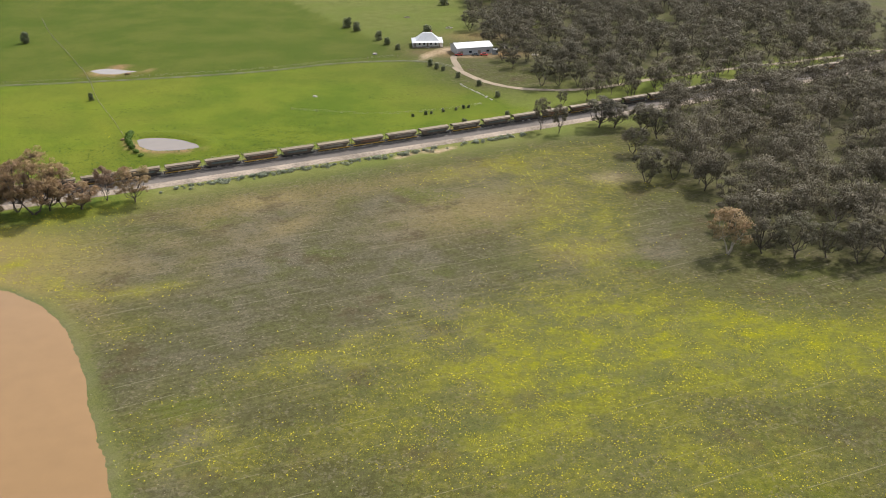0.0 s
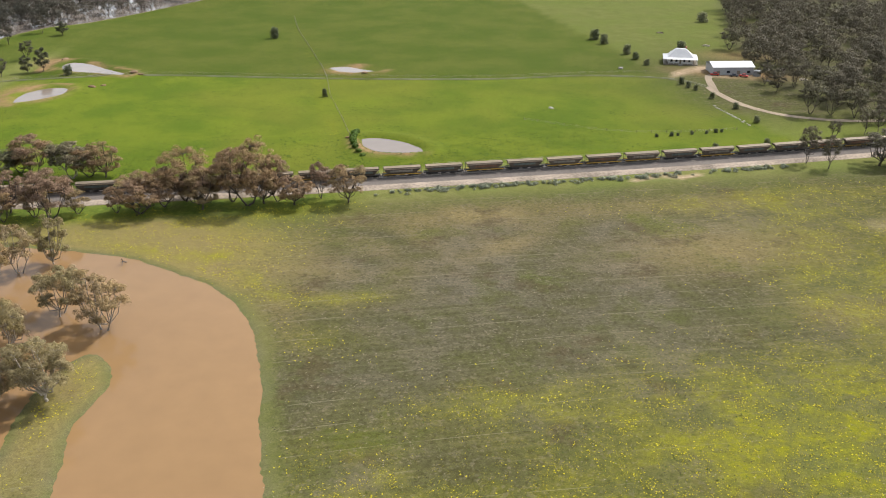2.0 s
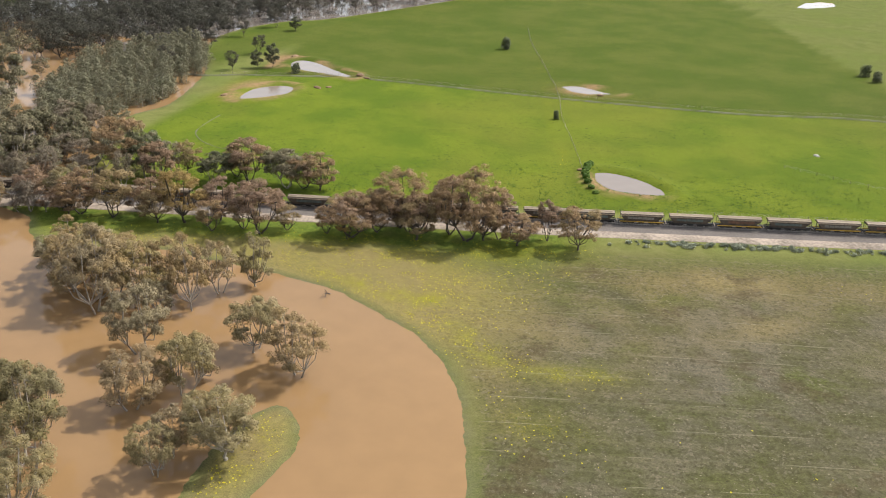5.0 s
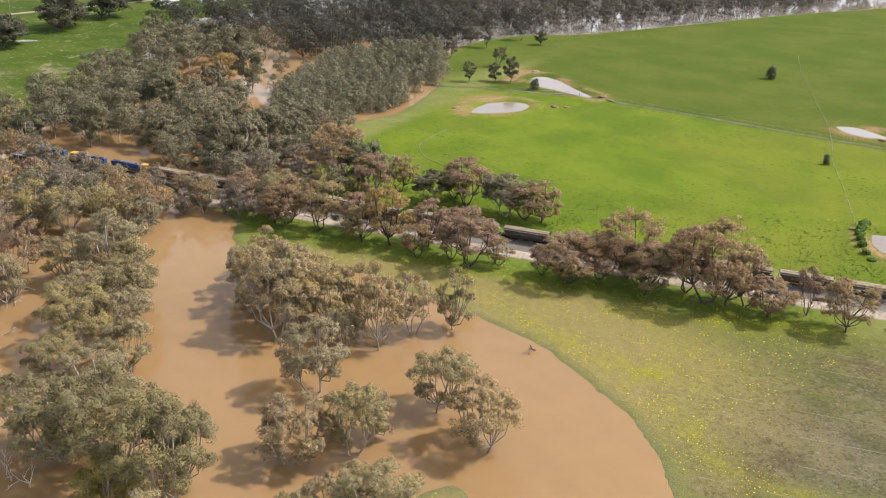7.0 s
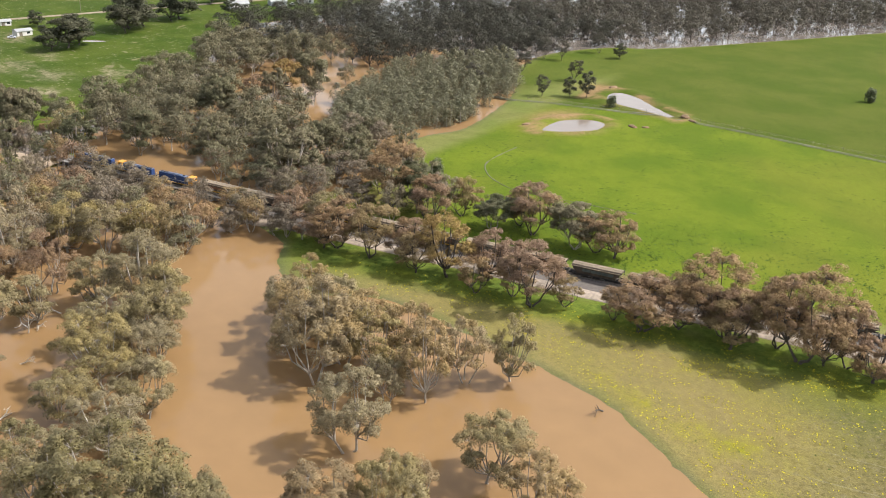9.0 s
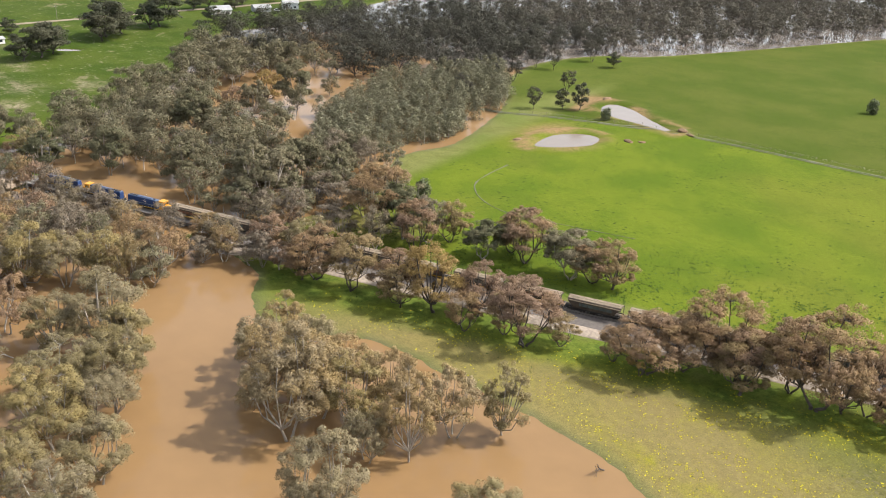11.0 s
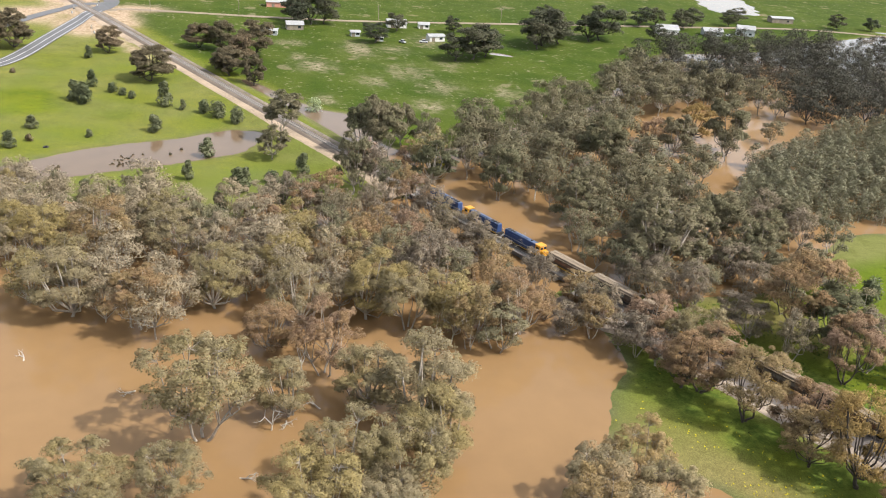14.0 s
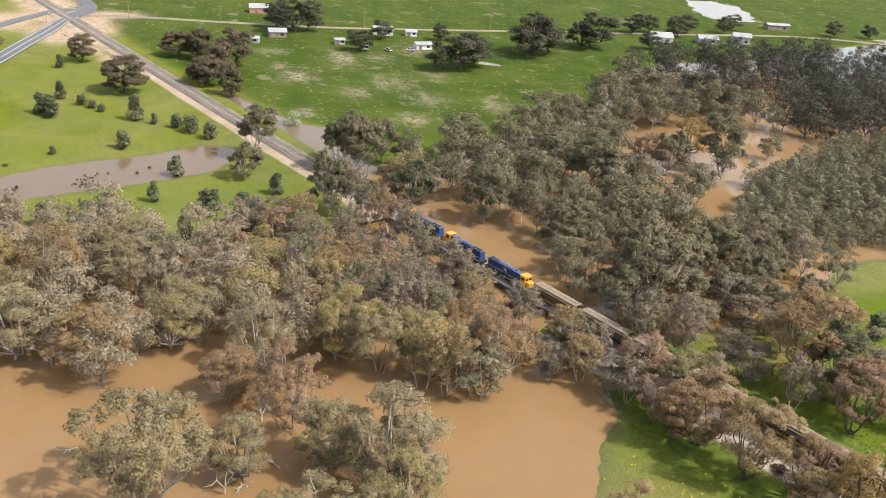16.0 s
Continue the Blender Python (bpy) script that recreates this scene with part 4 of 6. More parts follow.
def hopper_wagon(tag_mat, sill_mat):
    """A ribbed hopper wagon with a hatch roof, wheels at z 0, centred."""
    o = new("hopper_wagon")
    body = bmesh.new()
    side = [(-1.25, 1.15), (-1.5, 1.9), (-1.5, 3.1), (-1.2, 3.55), (1.2, 3.55), (1.5, 3.1), (1.5, 1.9), (1.25, 1.15)]
    ends = []
    for x, inset in ((-6.9, 0), (6.9, 0)):
        ends.append([body.verts.new((x - (0.0 if z > 2 else math.copysign(1.5, x)), y, z)) for y, z in side])
    k = len(side)
    for i in range(k):
        body.faces.new((ends[0][i], ends[0][(i + 1) % k], ends[1][(i + 1) % k], ends[1][i]))
    body.faces.new(ends[0][::-1]), body.faces.new(ends[1])
    part("body", body, WAGON_SIDE, o)
    part("roof", boxes((-6.8, 6.8, -1.18, 1.18, 3.55, 3.68, 0.25)), WAGON_ROOF, o, "pale dusty roof")
    for y in (-0.42, 0.42):
        part("walkway", boxes((-6.9, 6.9, y - 0.16, y + 0.16, 3.72, 3.78)), WAGON_ROOF, o)
    for x in (-5.1, -1.7, 1.7, 5.1):
        part("roof_hatch", boxes((x - 1.1, x + 1.1, -0.2, 0.2, 3.68, 3.84), bevel=0.03), WAGON_ROOF, o)
    for y in (-1, 1):
        part("top_rail", boxes((-6.95, 6.95, y * 1.5 - 0.05, y * 1.5 + 0.05, 3.02, 3.2)), WAGON_ROOF, o)
        part("sill", boxes((-7.1, 7.1, y * 1.42 - 0.06, y * 1.42 + 0.06, 0.9, 1.2)), sill_mat, o)
        for i in range(9):
            x = -6.2 + i * 1.55
            part("rib", boxes((x - 0.05, x + 0.05, y * 1.53 - 0.05, y * 1.53 + 0.05, 1.3, 3.1)), WAGON_SIDE, o)
        part("spray_paint", boxes((-4.6, 3.8, y * 1.505 - 0.012, y * 1.505 + 0.012, 1.95, 2.7)), tag_mat, o)
    part("underframe", boxes((-7.3, 7.3, -0.5, 0.5, 0.75, 1.1), (-7.6, -7.3, -1.2, 1.2, 0.7, 1.15), (7.3, 7.6, -1.2, 1.2, 0.7, 1.15)), BLACK, o)
    for x in (-3.2, 0, 3.2):
        part("hopper_chute", boxes((x - 0.9, x + 0.9, -0.8, 0.8, 0.35, 1.2, -0.3)), BLACK, o)
    for x in (-7.05, 7.05):
        part("end_ladder", boxes((x - 0.03, x + 0.03, -1.2, -1.12, 1.1, 3.6), (x - 0.03, x + 0.03, -0.75, -0.67, 1.1, 3.6), *[(x - 0.02, x + 0.02, -1.15, -0.7, z, z + 0.05) for z in np.arange(1.3, 3.6, 0.32)]), BLACK, o)
    bogie(o, -5.4, 2, 1.8), bogie(o, 5.4, 2, 1.8)
    return o


def set_on_rail(s, reverse=False):
    x, y, a = on_rail(s)
    return pose(x, y, BED_TOP + 0.28, 0, 0, math.degrees(a) + (180 if not reverse else 0))


loco = tagged(locomotive(), "blue and yellow diesel locomotive on the railway line", "locomotive", "locomotives of the train")
HEAD = s_at(-392)
LOCO_SIZE = Matrix.Diagonal((0.915, 0.95, 0.95, 1))
loco.matrix_basis = set_on_rail(HEAD + 9.2) @ LOCO_SIZE
copy_thing(loco, set_on_rail(HEAD + 27.7) @ LOCO_SIZE)
copy_thing(loco, set_on_rail(HEAD + 46.2, True) @ LOCO_SIZE)
kinds = [tagged(hopper_wagon(a, b), text, "wagon", "hopper wagons of the train") for a, b, text in (
    (RUST, WAGON_YELLOW, "dark hopper wagon with rusty sprayed side and yellow sill"), (TEAL, BLACK, "dark hopper wagon with teal spray paint and black sill"), (WAGON_PALE, WAGON_YELLOW, "dark hopper wagon with pale spray paint and yellow sill"))]
order = random.Random(4)
first = HEAD + 55.6 + 7.85
for k in range(52):
    m = set_on_rail(first + 15.7 * k, order.random() < 0.5)
    if k < 3:
        kinds[k].matrix_basis = m
    else:
        copy_thing(order.choice(kinds), m)


# ---- trees ----
def fast_mesh(name, verts, quads, mats, index=None, normals=None):
    """A mesh of faces with three or four corners from arrays; normals round each puff of leaves off."""
    me = bpy.data.meshes.new(name)
    k, c = np.shape(quads)
    me.vertices.add(len(verts)), me.loops.add(c * k), me.polygons.add(k)
    me.vertices.foreach_set("co", np.asarray(verts, np.float32).ravel())
    me.loops.foreach_set("vertex_index", np.asarray(quads, np.int32).ravel())
    me.polygons.foreach_set("loop_start", np.arange(0, c * k, c, dtype=np.int32))
    me.polygons.foreach_set("loop_total", np.full(k, c, np.int32))
    for m in mats:
        me.materials.append(m)
    if index is not None:
        me.polygons.foreach_set("material_index", np.asarray(index, np.int32))
    me.update(calc_edges=True)
    if normals is not None:
        me.normals_split_custom_set_from_vertices(np.asarray(normals, np.float32).tolist())
    return me


def bar(a, b, r0, r1, sides):
    """A tapered limb as arrays."""
    d = b - a
    d = d / max(np.linalg.norm(d), 1e-6)
    u = np.cross(d, (0.0, 0.31, 0.95) if abs(d[2]) < 0.9 else (1.0, 0.0, 0.0))
    u /= np.linalg.norm(u)
    w = np.cross(d, u)
    ang = np.arange(sides) * math.tau / sides
    ring = np.cos(ang)[:, None] * u + np.sin(ang)[:, None] * w
    v = np.concatenate([a + ring * r0, b + ring * r1])
    k = np.arange(sides)
    return v, np.stack([k, (k + 1) % sides, (k + 1) % sides + sides, k + sides], 1)


def join(parts):
    v, f, o = [], [], 0
    for a, b in parts:
        v.append(a), f.append(b + o)
        o += len(a)
    return np.concatenate(v), np.concatenate(f)


def leaves(r, centres, radii, cards, long, wide, squash=0.75, droop=0.35, under=-1.0, core=None):
    """Sprays of leaves round each puff's centre, thickest on its skin. under cuts the puff's lower side away; core is the middle of the whole crown."""
    k = len(centres) * cards
    c, rad = np.repeat(centres, cards, 0), np.repeat(radii, cards)
    d = r.normal(size=(k, 3))
    d /= np.linalg.norm(d, axis=1)[:, None]
    d[:, 2] = np.where(d[:, 2] < under, -d[:, 2], d[:, 2])
    reach = rad * r.uniform(0.3, 1.06, k) ** 0.45
    p = c + d * reach[:, None] * (1, 1, squash)
    skin = d + (0, 0, 0.2) + r.normal(size=(k, 3)) * 0.3
    if core is not None:
        out = (p - core) / np.linalg.norm(p - core, axis=1)[:, None]
        skin = skin + out * 0.75
    skin /= np.linalg.norm(skin, axis=1)[:, None]
    n = d * 0.7 + r.normal(size=(k, 3)) * 0.5 + (0, 0, 0.55)
    n /= np.linalg.norm(n, axis=1)[:, None]
    t = np.cross(n, r.normal(size=(k, 3)))
    t /= np.linalg.norm(t, axis=1)[:, None] + 1e-9
    t[:, 2] -= droop
    b = np.cross(n, t)
    b /= np.linalg.norm(b, axis=1)[:, None] + 1e-9
    s = r.uniform(0.6, 1.35, k)[:, None]
    t, b = t * long * s * 0.5, b * wide * s * 0.5
    corners = np.stack([p - t - b * 0.8, p - t * 0.7 + b, p + t], 1)
    face = np.cross(corners[:, 1] - corners[:, 0], corners[:, 2] - corners[:, 0])
    turned = np.einsum("ij,ij->i", face, skin) < 0
    corners[turned] = corners[turned][:, ::-1]
    return corners.reshape(-1, 3), np.arange(3 * k).reshape(-1, 3), np.repeat(skin, 3, 0)


def tris(q):
    """Four-cornered faces cut into three-cornered ones."""
    return np.concatenate([q[:, (0, 1, 2)], q[:, (0, 2, 3)]])


def gum(seed, clumps, cards, long, wide, sides=7, stems=1, high=16.0, reach=6.2, low=0.35, thick=0.34, clump_r=1.2, lobes=9, twigs=True):
    """A gum tree: forked stems, spreading boughs, and on each bough a billow of small leaf puffs, with gaps between the boughs. Returns wood and leaves as arrays."""
    r = np.random.RandomState(seed)
    wood, forks = [], []
    for s in range(stems):
        a0 = r.uniform(0, math.tau) if stems == 1 else s * math.tau / stems + r.uniform(-0.5, 0.5)
        lean = r.uniform(0.02, 0.14) if stems == 1 else r.uniform(0.18, 0.34)
        base = np.array((0.35 * math.cos(a0), 0.35 * math.sin(a0), -0.6)) * (1 if stems > 1 else (0.01, 0.01, 1))
        fork = np.array((math.cos(a0) * lean * high * 0.4, math.sin(a0) * lean * high * 0.4, high * max(0.14, low * r.uniform(0.7, 1.0))))
        mid = (base + fork) / 2 + np.r_[r.normal(size=2) * 0.25, 0]
        th = thick / math.sqrt(stems) * 1.2
        wood += [bar(base, np.array((base[0], base[1], 0.35)), th * 1.5, th * 1.05, sides), bar(np.array((base[0], base[1], 0.3)), mid, th * 1.05, th * 0.88, sides), bar(mid, fork, th * 0.88, th * 0.74, sides)]
        forks.append((fork, th))
    centres, radii = [], []
    turn = r.uniform(0, math.tau)
    each = max(3, clumps // lobes)
    zc = high * (low + (1 - low) * 0.42)
    up, down = high - zc, zc - high * low
    lop = r.normal(size=2) * 0.12 * reach
    for k in range(lobes):
        u = 0.93 - 1.5 * (k + 0.5) / lobes + r.uniform(-0.1, 0.1)
        a = turn + k * 2.4 + r.uniform(-0.45, 0.45)
        flat = math.sqrt(max(0.05, 1 - u * u)) * r.uniform(0.72, 1.04)
        big = reach * r.uniform(0.34, 0.5) * (9 / lobes) ** 0.3
        node = np.array((math.cos(a) * flat * (reach - big * 0.85) + lop[0] * (0.4 + max(u, 0)), math.sin(a) * flat * (reach - big * 0.85) + lop[1] * (0.4 + max(u, 0)), zc + (u * (up - big * 0.6) if u > 0 else u * down) + r.uniform(-0.05, 0.05) * high))
        fork, th = min(forks, key=lambda f: np.linalg.norm(f[0] - node))
        elbow = fork * 0.45 + node * 0.55 + np.array((math.cos(a) * 0.6, math.sin(a) * 0.6, -0.07 * high * r.uniform(0.3, 1.2)))
        wood += [bar(fork, elbow, th * 0.6, th * 0.42, max(3, sides - 2)), bar(elbow, node, th * 0.42, th * 0.24, max(3, sides - 2))]
        d = r.normal(size=(each, 3))
        d[:, 2] = np.abs(d[:, 2]) - 0.4
        d[:, :2] += 0.45 * np.array((math.cos(a), math.sin(a)))
        d /= np.linalg.norm(d, axis=1)[:, None]
        c = node + d * big * r.uniform(0.35, 1.0, each)[:, None] * (1, 1, 0.8)
        for q in c if twigs else ():
            wood.append(bar(node - (0, 0, 0.2), q - (0, 0, 0.15), th * 0.16, th * 0.06, 3))
        centres.append(c), radii.append(r.uniform(0.7, 1.3, each) * clump_r * big / (reach * 0.4))
    return join(wood), leaves(r, np.concatenate(centres), np.concatenate(radii), cards, long, wide, 0.82, 0.25, -0.6, np.array((lop[0], lop[1], zc - 0.15 * high)))


def dead_tree(seed, high=9.0):
    """A bare, bleached tree."""
    r = np.random.RandomState(seed)
    wood = []

    def grow(p, way, length, rad, level):
        end = p + way * length
        wood.append(bar(p, end, rad, rad * 0.62, 6 if level < 2 else 4))
        if level < 4:
            for _ in range(2 if level else 3):
                w = way + r.normal(size=3) * 0.5 + (0, 0, 0.12)
                grow(end, w / np.linalg.norm(w), length * r.uniform(0.55, 0.8), rad * 0.6, level + 1)

    grow(np.array((0, 0, -0.6)), np.array((r.normal() * 0.1, r.normal() * 0.1, 1.0)), high * 0.36, 0.2, 0)
    return join(wood)


def tree_thing(name, arrays, leaf, bark, label, category, group):
    o = new(name)
    w, (v, f, skin) = arrays
    t = new("trunk", fast_mesh("trunk", *w, [bark]))
    c = new("crown", fast_mesh("crown", v, f, [leaf], None, skin))
    t.parent = c.parent = o
    return tagged(o, label, category, group)


HIGH, MID = dict(clumps=232, cards=115, long=0.25, wide=0.16, clump_r=0.87, lobes=16, sides=6, thick=0.27), dict(clumps=120, cards=48, long=0.44, wide=0.25, sides=4, clump_r=0.98, lobes=12, thick=0.26)
FAMILIES = {}
for fam, leaf, bark, text, group, seeds in (
        ("flood", LEAF_OLIVE, BARK_PALE, "olive-leaved gum tree standing in muddy floodwater", "gum trees in the floodwater", (11, 12, 13, 14, 15)),
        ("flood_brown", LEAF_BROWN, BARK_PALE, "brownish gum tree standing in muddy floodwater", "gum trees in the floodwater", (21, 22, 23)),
        ("flood_lime", LEAF_LIME, BARK_PALE, "bushy yellow-green gum tree standing in muddy floodwater", "gum trees in the floodwater", (24,)),
        ("rail", LEAF_BROWN, BARK_DARK, "brown-leaved dark-trunked gum tree on grass beside the railway", "gum trees along the railway", (31, 32, 33, 34)),
        ("rail_gold", LEAF_GOLD, BARK_DARK, "golden-brown gum tree on grass beside the railway", "gum trees along the railway", (41, 42)),
        ("grey", LEAF_NORTH, BARK_PALE, "dense grey-green gum tree in the flooded woodland", "woodland gum trees", (51, 52, 53)),
        ("field", LEAF_WEST, BARK_DARK, "dark bushy gum tree on open grass", "paddock trees", (61, 62, 63))):
    FAMILIES[fam] = [(gum(s, stems=1 + s % 3, reach=5.8 + (s % 4) * 0.4, low=(0.08 if fam == "field" else 0.12 + 0.06 * (s % 3) if fam == "rail" else 0.14 + 0.08 * (s % 3)), **(dict(HIGH, clumps=300, lobes=22, clump_r=1.15, long=0.42, wide=0.26) if fam == "field" else dict(HIGH, clump_r=0.9, long=0.36, wide=0.24) if fam == "grey" else HIGH)), leaf, bark, text, group) for s in seeds]
FAMILIES["flood_dark"] = [(arrays, LEAF_DEEP, bark, "dark olive gum tree standing in muddy floodwater", group) for arrays, leaf, bark, text, group in FAMILIES["flood"]]
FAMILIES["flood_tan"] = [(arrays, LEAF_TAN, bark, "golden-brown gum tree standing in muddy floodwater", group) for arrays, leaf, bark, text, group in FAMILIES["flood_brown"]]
MID_FAMILIES = {fam: [(gum(s, stems=1 + s % 3, reach=5.6 + (s % 3) * 0.4, low=0.16 + 0.08 * (s % 3), **MID), leaf, bark, text, group) for s in seeds] for fam, leaf, bark, text, group, seeds in (
    ("olive", LEAF_OLIVE, BARK_PALE, "olive-leaved gum tree in the flooded woodland", "woodland gum trees", (71, 72, 73)),
    ("brown", LEAF_BROWN, BARK_PALE, "brownish gum tree in the flooded woodland", "woodland gum trees", (74, 75)),
    ("grey_mid", LEAF_GREY, BARK_PALE, "grey-green gum tree in the flooded woodland", "woodland gum trees", (76, 77)),
    ("ash_shaded", LEAF_ASH_SHADED, BARK_PALE, "thin ashy brown gum tree with cloud shade in its leaf colour", "woodland gum trees", (86, 87, 88)),
    ("pale", LEAF_PALE, BARK_PALE, "thin pale grey-brown gum tree in the flooded woodland", "woodland gum trees", (94, 95, 96)),
    ("wood_edge", LEAF_WOOD, BARK_DARK, "grey-brown gum tree at the edge of the farm wood", "farm trees", (91, 92, 93)),
    ("dark", LEAF_DARK, BARK_DARK, "dark gum tree at the edge of the wood", "woodland gum trees", (78, 79, 80)))}
MID_FAMILIES["garden"] = [(gum(s, stems=1, reach=5.8, low=0.1, **dict(MID, long=0.6, wide=0.4, clump_r=1.3)), LEAF_GARDEN, BARK_DARK, "big dark green shade tree by the far lane", "trees by the far cottages") for s in (83, 84, 85)]
made = {}
chance = random.Random(7)


def plant(table, fam, x, y, high, wide=None, index=None):
    """One tree of a family at (x, y), scaled to its height and crown width."""
    kinds_ = table[fam]
    i = chance.randrange(len(kinds_)) if index is None else index % len(kinds_)
    arrays, leaf, bark, text, group = kinds_[i]
    z = float(land(np.array([x]), np.array([y]))[0])
    s = high / 16.6
    w = s if wide is None else min(max(wide / 12.5, s * 0.65), s * 1.7)
    m = Matrix.LocRotScale((x, y, z), Euler((0, 0, chance.uniform(0, math.tau))), (w, w, s))
    if (fam, i) not in made:
        made[fam, i] = tree_thing("gum_tree", arrays, leaf, bark, text, "tree", group)
        made[fam, i].matrix_basis = m
    else:
        src = made[fam, i]
        o = copy_thing(src, pose(0, 0, 0))
        o.matrix_basis = m
    return m


RAIL_ROW = [(-133, 296, 13.5, 11), (-144, 297, 12.5, 7), (-150, 288, 10, 11.5), (-157, 289, 14.5, 10.5), (-165, 282, 22, 18), (-172, 284, 17, 12), (-178, 274, 12.5, 12.5), (-188, 279, 18, 17), (-196, 264, 13.5, 15.5),
            (-221, 250, 17, 16), (-239, 251, 13, 11), (-235, 243, 9.5, 8), (-254, 238, 11, 10), (-269, 233, 15.5, 13.5), (-282, 226, 9, 9), (-216, 257, 8, 7.5), (-280, 229, 14, 13), (-204, 262, 8, 7), (-182, 278, 13, 12), (-161, 286, 13, 12), (-192, 272, 13, 13), (-228, 250, 10, 10), (-262, 240, 12, 11)]
RAIL_NORTH = [(-257, 284, 15, 15), (-242, 287, 13, 13.5), (-231, 292, 12, 12), (-237, 290, 11.5, 12), (-266, 276, 10.5, 12), (-281, 276, 11.5, 10), (-265, 286, 9.5, 11), (-291, 266, 15, 14), (-300, 262, 21, 18), (-280, 262, 15, 12)]
FLOOD_NEAR = [(-156, 191, 16.5, 14), (-172, 195, 16, 13), (-171, 171, 18, 12), (-174, 178, 13, 8), (-177, 160, 14.5, 14), (-195, 178, 19, 14), (-201, 201, 20, 11), (-202, 213, 16, 11), (-197, 221, 16, 8.5), (-220, 186, 22, 16), (-223, 195, 20, 15),
              (-216, 199, 16, 12), (-235, 191, 17.5, 12), (-205, 194, 13, 9), (-150, 160, 13.5, 12), (-157, 153, 12, 9), (-214, 207, 16, 10), (-247, 194, 14, 11), (-229, 204, 15, 11), (-240, 203, 15, 12), (-252, 203, 13, 11)]
FLOOD_WEST = [(-147, 158, 14.5, 12.5), (-155, 147, 12, 9), (-180, 134, 23, 16), (-165, 124, 16, 13), (-197, 135, 20, 20), (-184, 127, 13.5, 12), (-183, 142, 18, 12), (-242, 149, 16.5, 15), (-244, 159, 14, 13), (-234, 139, 12.5, 12), (-215, 125, 15, 12), (-263, 171, 16, 14),
              (-281, 161, 14, 14), (-280, 146, 12.5, 11), (-218, 142, 14, 12.5), (-228, 152, 14, 12), (-252, 163, 16, 13), (-258, 154, 14, 14), (-271, 171, 19, 18), (-205, 128, 15, 14)]
FLOOD_FAR = [(-274, 131, 22, 19), (-294, 154, 16, 13), (-258, 126, 11.5, 11.5), (-258, 114, 12, 14), (-317, 117, 15, 15), (-323, 102, 17, 16.5), (-317, 166, 17, 15), (-305, 143, 12.5, 12), (-349, 123, 16, 15), (-310, 185, 15, 13.5), (-308, 199, 16, 13),
             (-315, 151, 16, 13), (-325, 133, 15, 15), (-350, 105, 18, 16), (-351, 90, 19, 16), (-312, 174, 16, 13), (-300, 226, 12, 12), (-290, 231, 13, 12), (-246, 116, 12, 12), (-232, 112, 14, 13)]
NORTH_SIDE = [(-446, 183, 19, 14), (-437, 179, 17, 13), (-449, 195, 15, 12), (-453, 153, 17, 15), (-431, 186, 19, 16), (-398, 172, 19, 12), (-393, 216, 18, 15), (-334, 243, 23, 24), (-440, 317, 22, 20), (-440, 296, 16, 15), (-408, 198, 14, 15), (-418, 258, 21, 20), (-431, 149, 11, 11), (-373, 236, 16, 17), (-345, 246, 18, 15), (-340, 273, 15, 13), (-350, 262, 16, 13), (-349, 283, 14, 12), (-359, 296, 13, 12), (-330, 284, 10, 10), (-321, 271, 11, 11), (-357, 272, 16, 13)]
for k, (x, y, h, w) in enumerate(RAIL_ROW):
    plant(FAMILIES, "rail", x, y, h * 1.14, w * 1.2, k)
for x, y, h, w in ((-247, 243, 20, 15.5), (-196, 262, 9, 8)):
    plant(FAMILIES, "rail_gold", x, y, h, w)
for k, (x, y, h, w) in enumerate(RAIL_NORTH):
    plant(FAMILIES, ("rail", "grey", "rail")[k % 3], x, y, h * 1.14, w * 1.2)
for k, (x, y, h, w) in enumerate(FLOOD_NEAR):
    plant(FAMILIES, "flood_tan" if k in (0, 3, 4, 6, 7, 9, 10, 12, 15, 16, 18, 20) else "flood", x, y, h * 1.1, w * 1.15)
for k, (x, y, h, w) in enumerate(FLOOD_WEST):
    plant(FAMILIES, "flood_lime" if k == 5 else "flood_dark" if k in (2, 4, 6, 10) else "flood", x, y, h * 1.15, w * 1.15)
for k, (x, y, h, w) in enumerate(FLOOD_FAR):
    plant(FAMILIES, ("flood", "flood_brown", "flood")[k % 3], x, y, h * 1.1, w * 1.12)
for k, (x, y, h, w) in enumerate(NORTH_SIDE):
    plant(FAMILIES, "grey", x, y, h * 1.1, w * 0.95)


def scatter(outline, step, seed, keep=lambda x, y: True, jitter=0.42):
    """Places in an outline, about a step apart."""
    r = np.random.RandomState(seed)
    line = np.array(outline, float)
    lo, hi = line.min(0), line.max(0)
    xs, ys = np.meshgrid(np.arange(lo[0], hi[0], step), np.arange(lo[1], hi[1], step * 0.9))
    xs = xs + (np.arange(xs.shape[0]) % 2)[:, None] * step / 2 + r.uniform(-jitter, jitter, xs.shape) * step
    ys = ys + r.uniform(-jitter, jitter, ys.shape) * step
    ok = depth_in(line, xs, ys) < 0
    ok &= np.abs(rail_offset(xs, ys)) > 7.5
    return [(x, y) for x, y in zip(xs[ok], ys[ok]) if keep(x, y)]


placed = [p[:2] for row in (RAIL_ROW, RAIL_NORTH, FLOOD_NEAR, FLOOD_WEST, FLOOD_FAR, NORTH_SIDE) for p in row]
